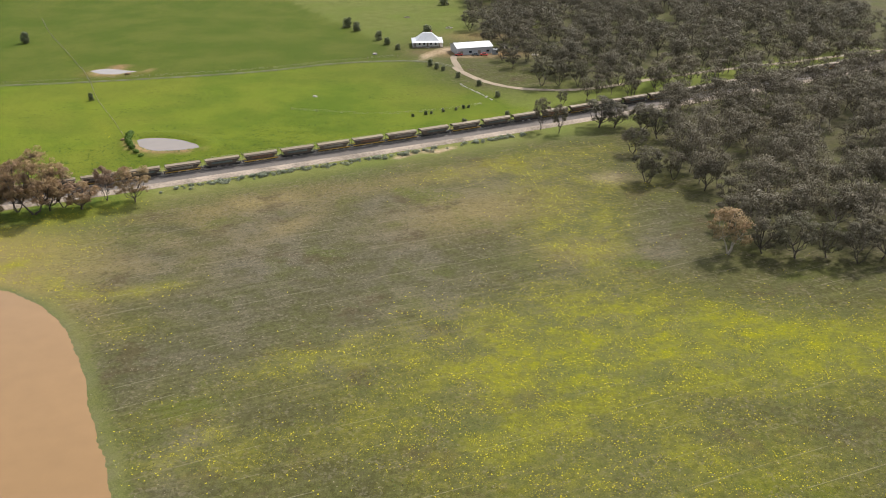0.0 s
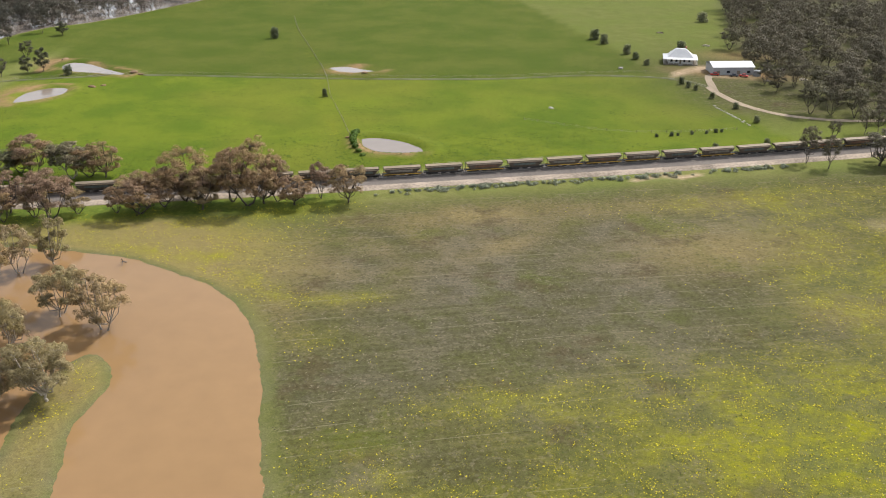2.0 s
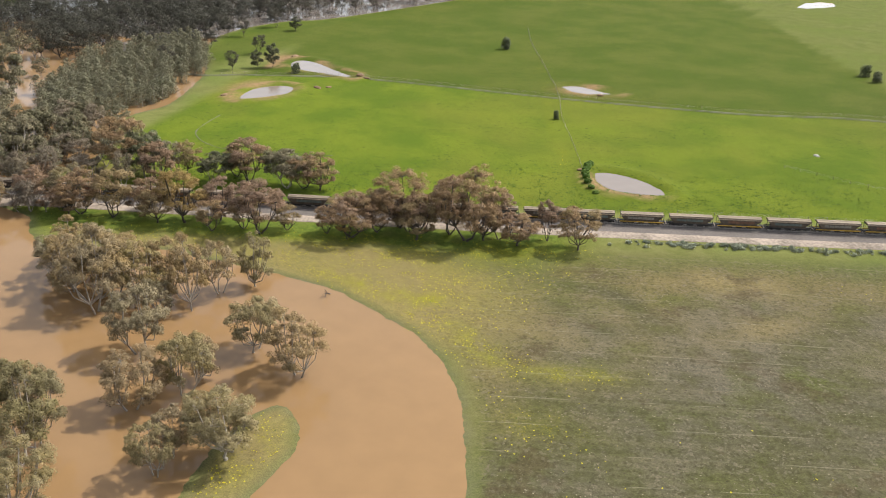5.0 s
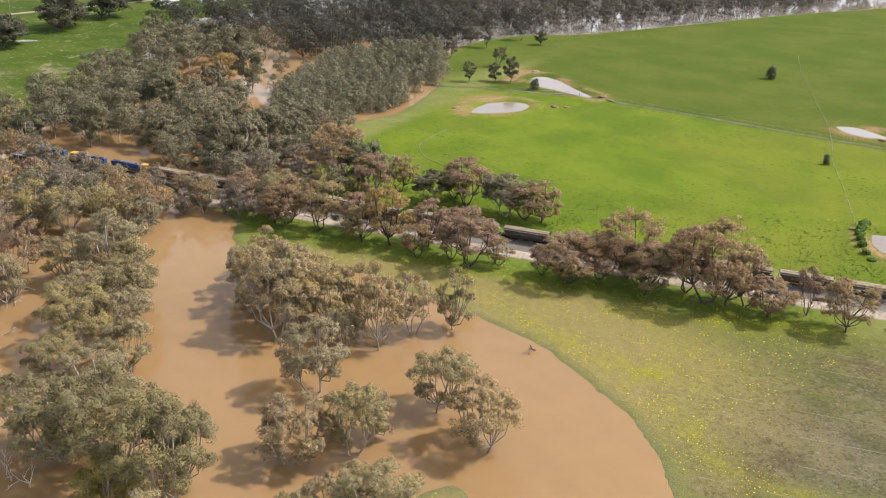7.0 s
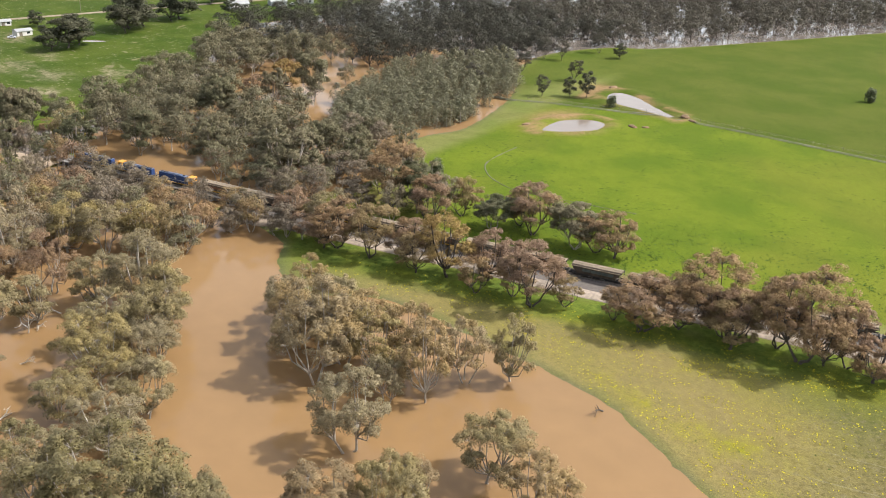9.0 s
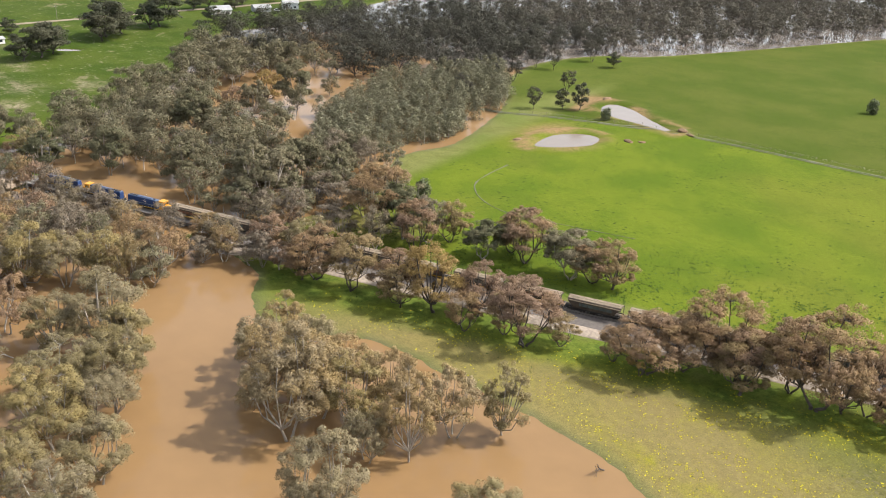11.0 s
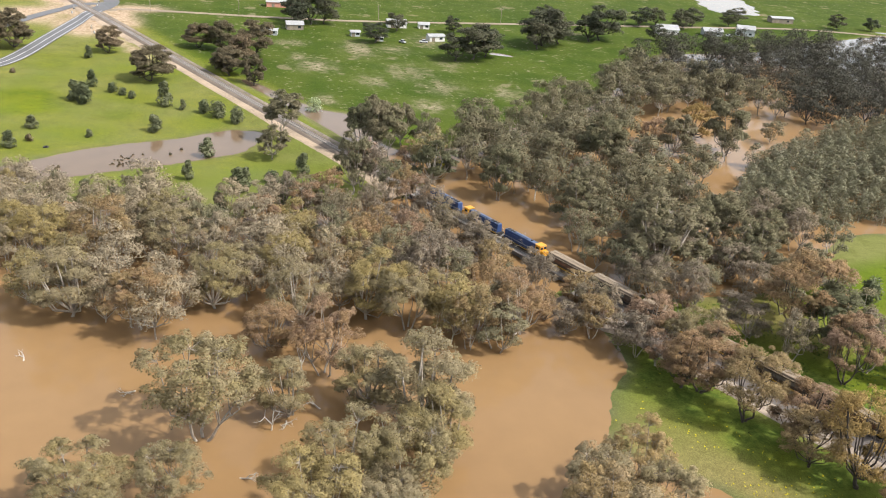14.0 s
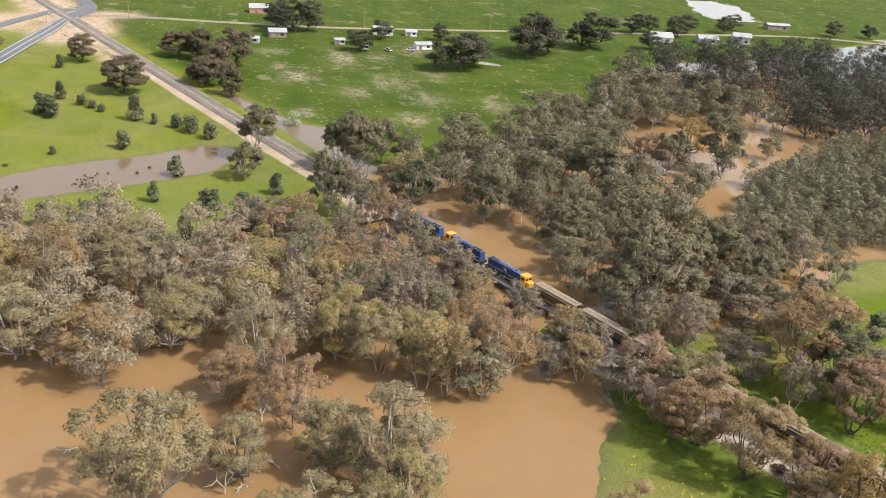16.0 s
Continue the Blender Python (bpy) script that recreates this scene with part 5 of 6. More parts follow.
OPEN = [(-563, 403, 8), (-535, 386, 8), (-508, 370, 9), (-660, 512, 24), (-434, 292, 20), (-383, 219, 10), (-396, 208, 8), (-331, 253, 8), (-303, 163, 8), (-486, 336, 14), (-426, 291, 21), (-472, 330, 22), (-462, 302, 23), (-478, 352, 15), (-448, 322, 14), (-380, 372, 8), (-391, 386, 8), (-370, 222, 13), (-366, 134, 9), (-412, 300, 9), (-655, 480, 22), (-690, 545, 36), (-640, 502, 18)]


def free(x, y, gap=5.5):
    return all((x - a) ** 2 + (y - b) ** 2 > gap * gap for a, b in placed) and all((x - a) ** 2 + (y - b) ** 2 > c * c for a, b, c in OPEN)


RIVER_SOUTH = [(-335, 82), (-322, 98), (-312, 118), (-302, 140), (-305, 160), (-300, 185), (-297, 205), (-305, 216), (-320, 232), (-396, 198), (-390, 165), (-380, 130), (-390, 99), (-402, 70)]
RIVER_NORTH = [(-322, 236), (-420, 192), (-436, 196), (-449, 216), (-473, 243), (-494, 271), (-519, 296), (-560, 325), (-540, 370), (-470, 370), (-428, 318), (-385, 273), (-345, 290), (-328, 270)]
behind_south = []
for x, y in scatter(RIVER_SOUTH, 8.6, 1, lambda x, y: free(x, y, 5.5) and rail_offset(x, y) < -8 and wander(x, y, 34, 17) > -0.42):
    if rail_offset(x, y) < -60 and len(behind_south) < 90 and chance.random() < 0.75:
        behind_south.append((x, y))
        continue
    # close to the line, darkened ash leaves stand in for cloud shade
    plant(MID_FAMILIES, chance.choice(("olive", "pale", "brown", "pale", "grey_mid") if rail_offset(x, y) < -45 else ("ash_shaded", "ash_shaded", "brown", "grey_mid")), x, y, *((chance.uniform(12, 18), chance.uniform(10, 13.5)) if rail_offset(x, y) < -26 else (chance.uniform(9, 13.5), chance.uniform(8, 11))))
for k, x in enumerate((-404, -398, -393, -386, -380, -374, -367, -359, -352, -345)):
    if chance.random() < 0.85:
        y = float(RAIL_FIT(x)) - chance.uniform(9.5, 12.5)
        plant(MID_FAMILIES, chance.choice(("ash_shaded", "grey_mid", "brown")), x, y, chance.uniform(10, 13) + (4.5 if x < -372 else 1.0), chance.uniform(9, 11.5))
behind = []
for x, y in scatter(RIVER_NORTH, 10.4, 2, lambda x, y: free(x, y, 7.5) and abs(rail_offset(x, y)) > 8.5):
    if rail_offset(x, y) < 24:
        plant(MID_FAMILIES, chance.choice(("olive", "grey_mid", "grey_mid", "brown")), x, y, chance.uniform(11, 18), chance.uniform(10, 14))
    else:
        behind.append((x, y))
for x, y in scatter([(-286, 226), (-280, 238), (-322, 244), (-336, 232), (-318, 212), (-300, 214)], 6.6, 14, lambda x, y: free(x, y, 4)):
    plant(MID_FAMILIES, chance.choice(("ash_shaded", "ash_shaded", "brown")), x, y, chance.uniform(8, 13), chance.uniform(8, 11))
WOOD_EDGE = [(77, 263, 17, 16), (88, 264, 14, 13), (98, 261, 17, 17), (108, 262, 14, 12), (117, 258, 15, 13), (126, 262, 15, 13), (60, 327, 10, 10), (70, 331, 13, 10), (80, 320, 15, 13), (28, 388, 15, 8.5), (54, 398, 13, 20), (66, 396, 12, 15), (32, 433, 8, 7), (86, 300, 15, 13), (83, 284, 14, 13)]
for x, y in ((-300, 258), (-292, 264), (-284, 270), (-297, 274), (-288, 254), (-276, 262), (-340, 240), (-331, 246), (-341, 256), (-325, 250), (-318, 246), (-348, 252), (-306, 249), (-322, 262), (-312, 266), (-300, 250), (-329, 283), (-318, 282), (-316, 233), (-310, 240), (-366, 292), (-356, 282), (-362, 300), (-350, 292), (-372, 284), (-344, 300), (-386, 263), (-338, 254), (-332, 262)):
    if free(x, y, 4):
        plant(MID_FAMILIES, chance.choice(("grey_mid", "ash_shaded", "ash_shaded")), x, y, chance.uniform(10, 16), chance.uniform(10, 13))
WOOD_EDGE += [(23, 469, 18, 15), (32, 470, 15, 12), (42, 468, 16, 13), (53, 467, 14, 13), (64, 472, 16, 14), (20, 392, 17, 9), (47, 398, 16, 20), (66, 392, 15, 15), (59, 328, 16, 14), (58, 362, 12, 12), (71, 383, 15, 14), (2, 524, 12, 10), (8, 508, 13, 11), (28, 506, 17, 15), (17, 528, 15, 13), (-8, 562, 12, 11), (-20, 607, 15, 14), (36, 490, 17, 14)]
for x, y, h, w in WOOD_EDGE:
    plant(MID_FAMILIES, "brown" if (x, y) == (77, 263) else "wood_edge", x, y, h, w)
    placed.append((x, y))


# woods too many to count: joined, light trees
def woods(name, spots, leaf, bark, sizes, label, seed, clumps=18, cards=20, long=1.5, wide=0.9, slim=1.0, low=0.3, cone=False):
    r = np.random.RandomState(seed)
    models = [gum(seed * 10 + k, clumps, cards, long, wide, 3, 1, 16.0, 5.6, low, 0.2, 1.7, 9, False) for k in range(5)]
    if cone:
        models = [sapling(seed * 10 + k, clumps, cards, long, wide) for k in range(5)]
    verts, quads, index, skins, o = [], [], [], [], 0
    zs = land(np.array([p[0] for p in spots]), np.array([p[1] for p in spots]))
    for (x, y), z in zip(spots, zs):
        wood, leafy = models[r.randint(5)]
        h = r.uniform(*sizes) / 16.6
        w = h * r.uniform(0.85, 1.3) * slim
        a = r.uniform(0, math.tau)
        turn = np.array(((math.cos(a) * w, -math.sin(a) * w, 0), (math.sin(a) * w, math.cos(a) * w, 0), (0, 0, h)))
        for v, q, skin, i in ((wood[0], tris(wood[1]), np.zeros_like(wood[0]), 0), (*leafy, 1)):
            verts.append(v @ turn.T + (x, y, z)), quads.append(q + o), index.append(np.full(len(q), i)), skins.append(skin @ turn.T / w)
            o += len(v)
    me = fast_mesh(name, np.concatenate(verts), np.concatenate(quads), [bark, leaf], np.concatenate(index), np.concatenate(skins))
    return tagged(new(name, me), label, "woodland", kind="stuff")


woods("flood_wood", behind_south, LEAF_PALE, BARK_PALE, (12, 18), "pale grey-brown gum woodland standing in the flood south of the railway", 11, 60, 50, 0.62, 0.28)
woods("river_wood", behind, LEAF_RIVER, BARK_PALE, (11, 19), "olive gum woodland standing in floodwater beyond the railway", 9, 48, 50, 0.75, 0.36)
PLANTATION = [(-372, 285), (-425, 318), (-470, 391), (-462, 458), (-434, 437), (-411, 418), (-391, 396), (-379, 368), (-368, 344), (-367, 319)]
def sapling(seed, clumps, cards, long, wide):
    """A slim, cone-shaped young tree."""
    r = np.random.RandomState(seed)
    z = np.linspace(0.14, 0.97, clumps)
    rr = 2.9 * (1.05 - z) ** 0.5 * np.minimum(1, 4 * z)
    a = r.uniform(0, math.tau, clumps)
    c = np.stack([np.cos(a) * rr * 0.6, np.sin(a) * rr * 0.6, z * 16], 1)
    return bar(np.array((0, 0, -0.6)), np.array((0, 0, 13.0)), 0.16, 0.04, 3), leaves(r, c, rr * 0.75 + 0.3, cards, long, wide, 1.0, 0.1)


woods("plantation", scatter(PLANTATION, 4.9, 3, lambda x, y: all((x - a) ** 2 + (y - b) ** 2 > c * c for a, b, c in OPEN), 0.46), LEAF_YOUNG, BARK_PALE, (7, 12.5), "dense plantation of slim grey-green young gum trees", 5, 14, 46, 0.66, 0.37, 1.7, 0.15, True)
FAR_WOOD = [(-470, 385), (-556, 326), (-604, 346), (-628, 402), (-638, 462), (-634, 520), (-690, 640), (-640, 1000), (-400, 1000), (-416, 790), (-446, 590), (-466, 550), (-470, 512), (-460, 452)]
woods("far_wood", scatter(FAR_WOOD, 11.0, 4, lambda x, y: free(x, y) and y < 560 and wander(x, y, 70, 31) > -0.5), LEAF_DARK, BARK_DARK, (13, 20), "dark flooded gum forest beyond the plantation", 6, 36, 32, 0.7, 0.4, 1.0, 0.18)
woods("distant_wood", scatter(FAR_WOOD, 15.0, 14, lambda x, y: free(x, y) and y > 555), LEAF_DARK, BARK_DARK, (13, 20), "dark flooded gum forest far beyond the paddocks", 12, 24, 18, 1.05, 0.6)
woods("east_wood", scatter(EAST_WOOD, 12.4, 5, lambda x, y: free(x, y, 6) and x < 260 and wander(x, y, 40, 57) > -0.55), LEAF_WOOD, BARK_MID, (13, 20), "dense dark grey-brown gum woodland beside the pasture", 7, 54, 34, 0.6, 0.38, 1.0, 0.22)
woods("farm_wood", scatter(NORTH_EAST, 13.0, 6, lambda x, y: free(x, y) and y < 780 and x < 250 and wander(x, y, 60, 77) > -0.62 and not (x < 40 and y < 520 and x > -10 and y > 520)), LEAF_WOOD, BARK_DARK, (13, 19), "open grey-brown gum woodland behind the farmhouse", 8, 45, 26, 0.7, 0.44, 1.05, 0.24)

woods("lane_wood", scatter([(36, 440), (60, 458), (100, 490), (200, 545), (300, 600), (300, 588), (200, 522), (100, 468), (60, 436)], 10, 8, free), LEAF_WOOD, BARK_DARK, (11, 17), "thin strip of dark gum trees between railway and driveway", 10, 30, 36, 0.9, 0.45)

# lone trees and bushes on the open grass
WEST_TREES = [(-536, 103, 13, 21), (-590, 80, 11, 12), (-591, 146, 15, 17), (-607, 120, 11, 14), (-549, 135, 11, 14), (-534, 145, 12, 9), (-597, 38, 15, 17), (-590, 28, 14, 14), (-560, 133, 9, 9), (-575, 140, 12, 12), (-600, 132, 13, 13)]
FAR_TREES = [(-596, 256, 18, 24), (-638, 306, 21, 30), (-660, 348, 20, 28), (-633, 211, 11, 14), (-668, 228, 10, 13), (-680, 180, 16, 20), (-690, 172, 15, 16), (-713, 395, 12, 20), (-720, 437, 12, 21), (-725, 466, 11, 12), (-728, 551, 10, 20), (-728, 578, 9, 15),
             (-504, 281, 11, 14), (-645, 318, 18, 20), (-602, 264, 16, 18), (-375, 430, 13, 8), (-435, 520, 9, 8), (-380, 424, 9, 7), (-668, 262, 9, 10), (-720, 410, 11, 13), (-716, 330, 11, 12), (-740, 480, 10, 14)]
FAR_TREES += [(-684, 188, 17, 17), (-674, 172, 15, 13), (-655, 340, 16, 18), (-628, 300, 15, 18), (-664, 386, 10, 14), (-706, 424, 12, 15), (-592, 246, 13, 16)]
for x, y in ((-425, 403), (-441, 436), (-437, 445), (-456, 480), (-446, 484), (-388, 413), (-405, 452), (-452, 521)):
    plant(MID_FAMILIES, "dark", x, y, chance.uniform(10, 14), chance.uniform(8, 11))
plant(FAMILIES, "rail_gold", -460, 313, 17, 16)
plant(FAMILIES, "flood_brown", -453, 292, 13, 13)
for row in (WEST_TREES, FAR_TREES):
    for x, y, h, w in row:
        plant(FAMILIES if row is WEST_TREES else MID_FAMILIES, "field" if row is WEST_TREES else "garden", x, y, h * (1.2 if row is WEST_TREES else 1.1), w * 1.1)


def bush(seed, leaf, label, name="cypress_pine", category="bush", high=6.0, reach=2.0, cards=34, taper=1.0, group="young cypress trees on the grass"):
    """A dense upright bush on a short stem."""
    r = np.random.RandomState(seed)
    n = 16
    z = np.linspace(0.14, 0.95, n)
    rr = reach * (1 - taper * 0.62 * z) * np.minimum(1, z * 5)
    a = r.uniform(0, math.tau, n)
    c = np.stack([np.cos(a) * rr * 0.5, np.sin(a) * rr * 0.5, z * high], 1)
    lv = leaves(r, c, rr * 0.75 + 0.15, cards, 0.62, 0.34, 0.9, 0.1)
    w = bar(np.array((0, 0, -0.2)), np.array((0, 0, high * 0.8)), 0.14, 0.04, 5)
    return tree_thing(name, (w, lv), leaf, BARK_DARK, label, category, group)


def spread_out(model, rows, ref):
    for i, (x, y, h, w) in enumerate(rows):
        z = max(float(land(np.array([x]), np.array([y]))[0]), WATER_Z - 0.05)
        s = h / ref
        m = Matrix.LocRotScale((x, y, z), Euler((0, 0, chance.uniform(0, 6))), (min(max(w / 3.2, s * 0.75), s * 2.0),) * 2 + (s,))
        if i == 0:
            model.matrix_basis = m
        else:
            copy_thing(model, pose(0, 0, 0)).matrix_basis = m


spread_out(bush(3, LEAF_PINE, "dark green young cypress standing on the grass", cards=80), [(-435, 128, 6.3, 4.6), (-411, 123, 6, 3.2), (-400, 138, 7.5, 5), (-462, 110, 6, 4.6), (-496, 111, 9.5, 5), (-503, 78, 7.5, 5.5), (-498, 82, 8, 5), (-525, 81, 6.8, 3.7), (-455, 89, 2.7, 2.3), (-465, 69, 4.5, 3.8), (-443, 66, 5.5, 4),
            (-577, 73, 5.6, 3.3), (-417, 158, 6.5, 4), (-491, 118, 4, 2.4), (-394, 146, 4.5, 3.5), (-404, 140, 6, 3.6), (-394, 96, 6.5, 3.6), (-391, 104, 6, 3.4), (-387, 112, 7.5, 3.8), (-385, 119, 5, 3), (-382, 126, 6.5, 3.6), (-381, 133, 7, 4), (-399, 87, 7, 4), (-386, 148, 6, 4), (-390, 157, 6, 4)], 6.0)
spread_out(bush(4, LEAF_PINE, "low rounded dark green bush on the grass", "shrub", "bush", 4.0, 1.7, 60, 0.45, "shrubs on the grass"), [(-516, 90, 3.6, 3.4), (-512, 94, 2.8, 3), (-507, 98, 2.8, 2.8), (-481, 131, 5.5, 5.5), (-474, 138, 5.6, 4.6), (-487, 126, 4.6, 4), (-298, 553, 6.5, 5), (-316, 293, 6.2, 4.8), (-398, 152, 5, 5), (-389, 150, 4, 4), (-408, 148, 3.5, 4)], 4.0)
spread_out(bush(5, LEAF_PINE, "dark green bushy hedge tree along the paddock edge", "hedge_tree", "bush", 4.5, 1.9, 60, 0.5, "hedge trees by the farm"), [(-103, 613, 6, 5.3), (-95, 601, 5.6, 4.4), (-77, 575, 5.4, 3.9), (-70, 562, 4, 3.4), (-62, 549, 3.2, 3), (-39, 509, 3.6, 2.6), (-35, 503, 3.2, 2.4), (-31, 499, 2.6, 2.2), (-10, 468, 2.8, 2.4), (0, 446, 3, 2.4), (-15, 399, 2.6, 2.3), (5, 412, 2.8, 2.3), (-43, 698, 6, 6.3), (-48, 602, 4, 5), (-204, 428, 3.7, 2.3), (-356, 427, 5, 4), (-22, 484, 3, 2.4)], 4.5)
spread_out(bush(6, BLOSSOM, "white-blossomed round bush at the floodwater's edge", "blossom_bush", "bush", 4.0, 2.4, 40, 0.2, "blossom bush"), [(-494, 167.5, 4.4, 4.2)], 4.0)


spread_out(bush(9, LEAF_REED, "bright green clump of rank grass beside a farm dam", "grass_clump", "grass", 1.0, 1.3, 44, 0.1, "rank grass clumps by the dam"), [(-163, 372.5, 1.0, 3.4), (-162.5, 369, 1.1, 3.4), (-161.5, 365.5, 1.0, 3.2), (-160, 362, 0.9, 3.2), (-158, 358, 0.9, 3.0), (-155.5, 354, 0.8, 3.0), (-152.5, 350, 0.7, 2.8), (-149, 346.5, 0.6, 2.6), (-164.5, 376.5, 0.8, 2.6)], 1.0)
spread_out(bush(10, LEAF_WATTLE, "yellow-lime wattle bush in flower at the floodwater's edge", "wattle_bush", "bush", 4.0, 2.2, 44, 0.3, "wattle bushes"), [(-432, 199, 4.6, 4.4), (-420, 203, 3.8, 3.8)], 4.0)
spread_out(bush(12, LEAF_PINE, "low dark shrub in a row on the rough grass", "low_shrub", "bush", 1.2, 0.9, 26, 0.3, "row of low shrubs"), [(-40, 410, 1.1, 2.2), (-34, 413.5, 1.3, 2.4), (-31.5, 415, 1.0, 2.0), (-26, 419, 1.2, 2.2), (-20, 422, 1.1, 2.0), (-16.5, 425, 1.3, 2.2), (-14, 426.5, 1.0, 1.9)], 1.2)


def saltbush(seed):
    r = np.random.RandomState(seed)
    c = np.stack([r.uniform(-0.6, 0.6, 5), r.uniform(-0.6, 0.6, 5), r.uniform(0.25, 0.6, 5)], 1)
    lv = leaves(r, c, r.uniform(0.45, 0.7, 5), 26, 0.32, 0.2, 0.8, 0)
    return tree_thing("saltbush", (bar(np.array((0, 0, -0.1)), np.array((0, 0, 0.5)), 0.06, 0.03, 4), lv), LEAF_SALT, BARK_DARK, "low grey-green saltbush at the foot of the railway bank", "bush", "saltbushes along the railway bank")


salts = [saltbush(k) for k in range(3)]
sr = random.Random(12)
used = set()
for k in range(190):
    x = sr.choice((-122, -116, -108, -100, -92, -76, -58, -40, -12, 0)) + sr.gauss(0, 6)
    o = -12.6 - abs(sr.gauss(0, 1.6))
    a = math.atan(float(RAIL_SLOPE(x)))
    px, py = x - math.sin(a) * o, float(RAIL_FIT(x)) + math.cos(a) * o
    s = sr.uniform(0.7, 1.7)
    m = Matrix.LocRotScale((px, py, float(land(np.array([px]), np.array([py]))[0])), Euler((0, 0, sr.uniform(0, 6))), (s, s, s * sr.uniform(0.7, 1)))
    i = k % 3
    if i not in used:
        salts[i].matrix_basis = m
        used.add(i)
    else:
        copy_thing(salts[i], pose(0, 0, 0)).matrix_basis = m

tuft = bush(8, LEAF_WEST, "small dark weed tuft poking out of the shallow water", "reed_tuft", "weed", 0.9, 0.8, 12, 0.2, "weed tufts in the shallow water")
spread_out(tuft, [(-431 + d, 102 - 0.35 * d + sr.gauss(0, 2.2), sr.uniform(0.28, 0.45), sr.uniform(0.4, 0.7)) for d in [sr.gauss(0, 4.5) for k in range(24)]] + [(-437, 116.4, 0.6, 0.9), (-442.5, 119.7, 0.6, 0.9), (-421.7, 83.7, 0.7, 1.0), (-424, 84, 0.6, 0.9)] + [(-450, 71, 1.6, 3.0), (-546, 47, 1.4, 3.2)], 0.9)

# bare trees, snags and driftwood in the flood
for k, (x, y, h) in enumerate(((-183, 113, 9), (-205, 119, 9), (-201, 120.5, 8), (-276, 143, 9), (-284, 137, 8), (-328, 132, 10), (-300, 158, 9), (-296, 150, 8), (-352, 212, 9), (-332, 226, 7), (-482, 258, 11), (-473, 250, 10), (-466, 240, 9), (-489, 268, 10), (-459, 230, 9), (-430, 208, 8))):
    o = new("dead_tree", fast_mesh("dead_tree", *dead_tree(90 + k, h), [DEADWOOD]))
    o.location = (x, y, float(land(np.array([x]), np.array([y]))[0]))
    tagged(o, "bare bleached dead tree standing in floodwater", "dead tree", "dead trees in the flood")
for k, (x, y) in enumerate(((-177, 229), (-291, 118), (-278, 146), (-262, 138), (-242, 128), (-290, 88), (-305, 96), (-282, 152))):
    o = new("driftwood", fast_mesh("driftwood", *dead_tree(200 + k, 4.0), [BARK_DARK if k == 0 else DEADWOOD]))
    o.matrix_basis = pose(x, y, WATER_Z + 0.1, 68, 0, 47 * k)
    tagged(o, "tangled driftwood branch caught in the brown water", "driftwood", "driftwood in the flood")


# ---- farm and cottages ----
def gable(bm, x0, x1, y0, y1, z0, z1, over=0.5, thick=0.12):
    """A gable roof with its ridge along x."""
    ym = (y0 + y1) / 2
    for s, ye in ((-1, y0 - over), (1, y1 + over)):
        a = [bm.verts.new(p) for p in ((x0 - over, ye, z0 - 0.15), (x1 + over, ye, z0 - 0.15), (x1 + over, ym, z1), (x0 - over, ym, z1))]
        b = [bm.verts.new(v.co + Vector((0, 0, thick))) for v in a]
        faces = ((0, 1, 2, 3), (7, 6, 5, 4), (0, 4, 5, 1), (1, 5, 6, 2), (2, 6, 7, 3), (3, 7, 4, 0))
        v = a + b
        for f in faces:
            bm.faces.new([v[i] for i in f])


def hip(bm, x0, x1, y0, y1, z0, z1, inset):
    """A hipped roof."""
    lo = [bm.verts.new(p) for p in ((x0, y0, z0), (x1, y0, z0), (x1, y1, z0), (x0, y1, z0))]
    d = min(inset, (y1 - y0) / 2 - 0.05)
    hi = [bm.verts.new(p) for p in ((x0 + inset, y0 + d, z1), (x1 - inset, y0 + d, z1), (x1 - inset, y1 - d, z1), (x0 + inset, y1 - d, z1))]
    for k in range(4):
        bm.faces.new((lo[k], lo[(k + 1) % 4], hi[(k + 1) % 4], hi[k]))
    bm.faces.new(hi), bm.faces.new(lo[::-1])


def ground_at(x, y):
    return float(land(np.array([x]), np.array([y]))[0])


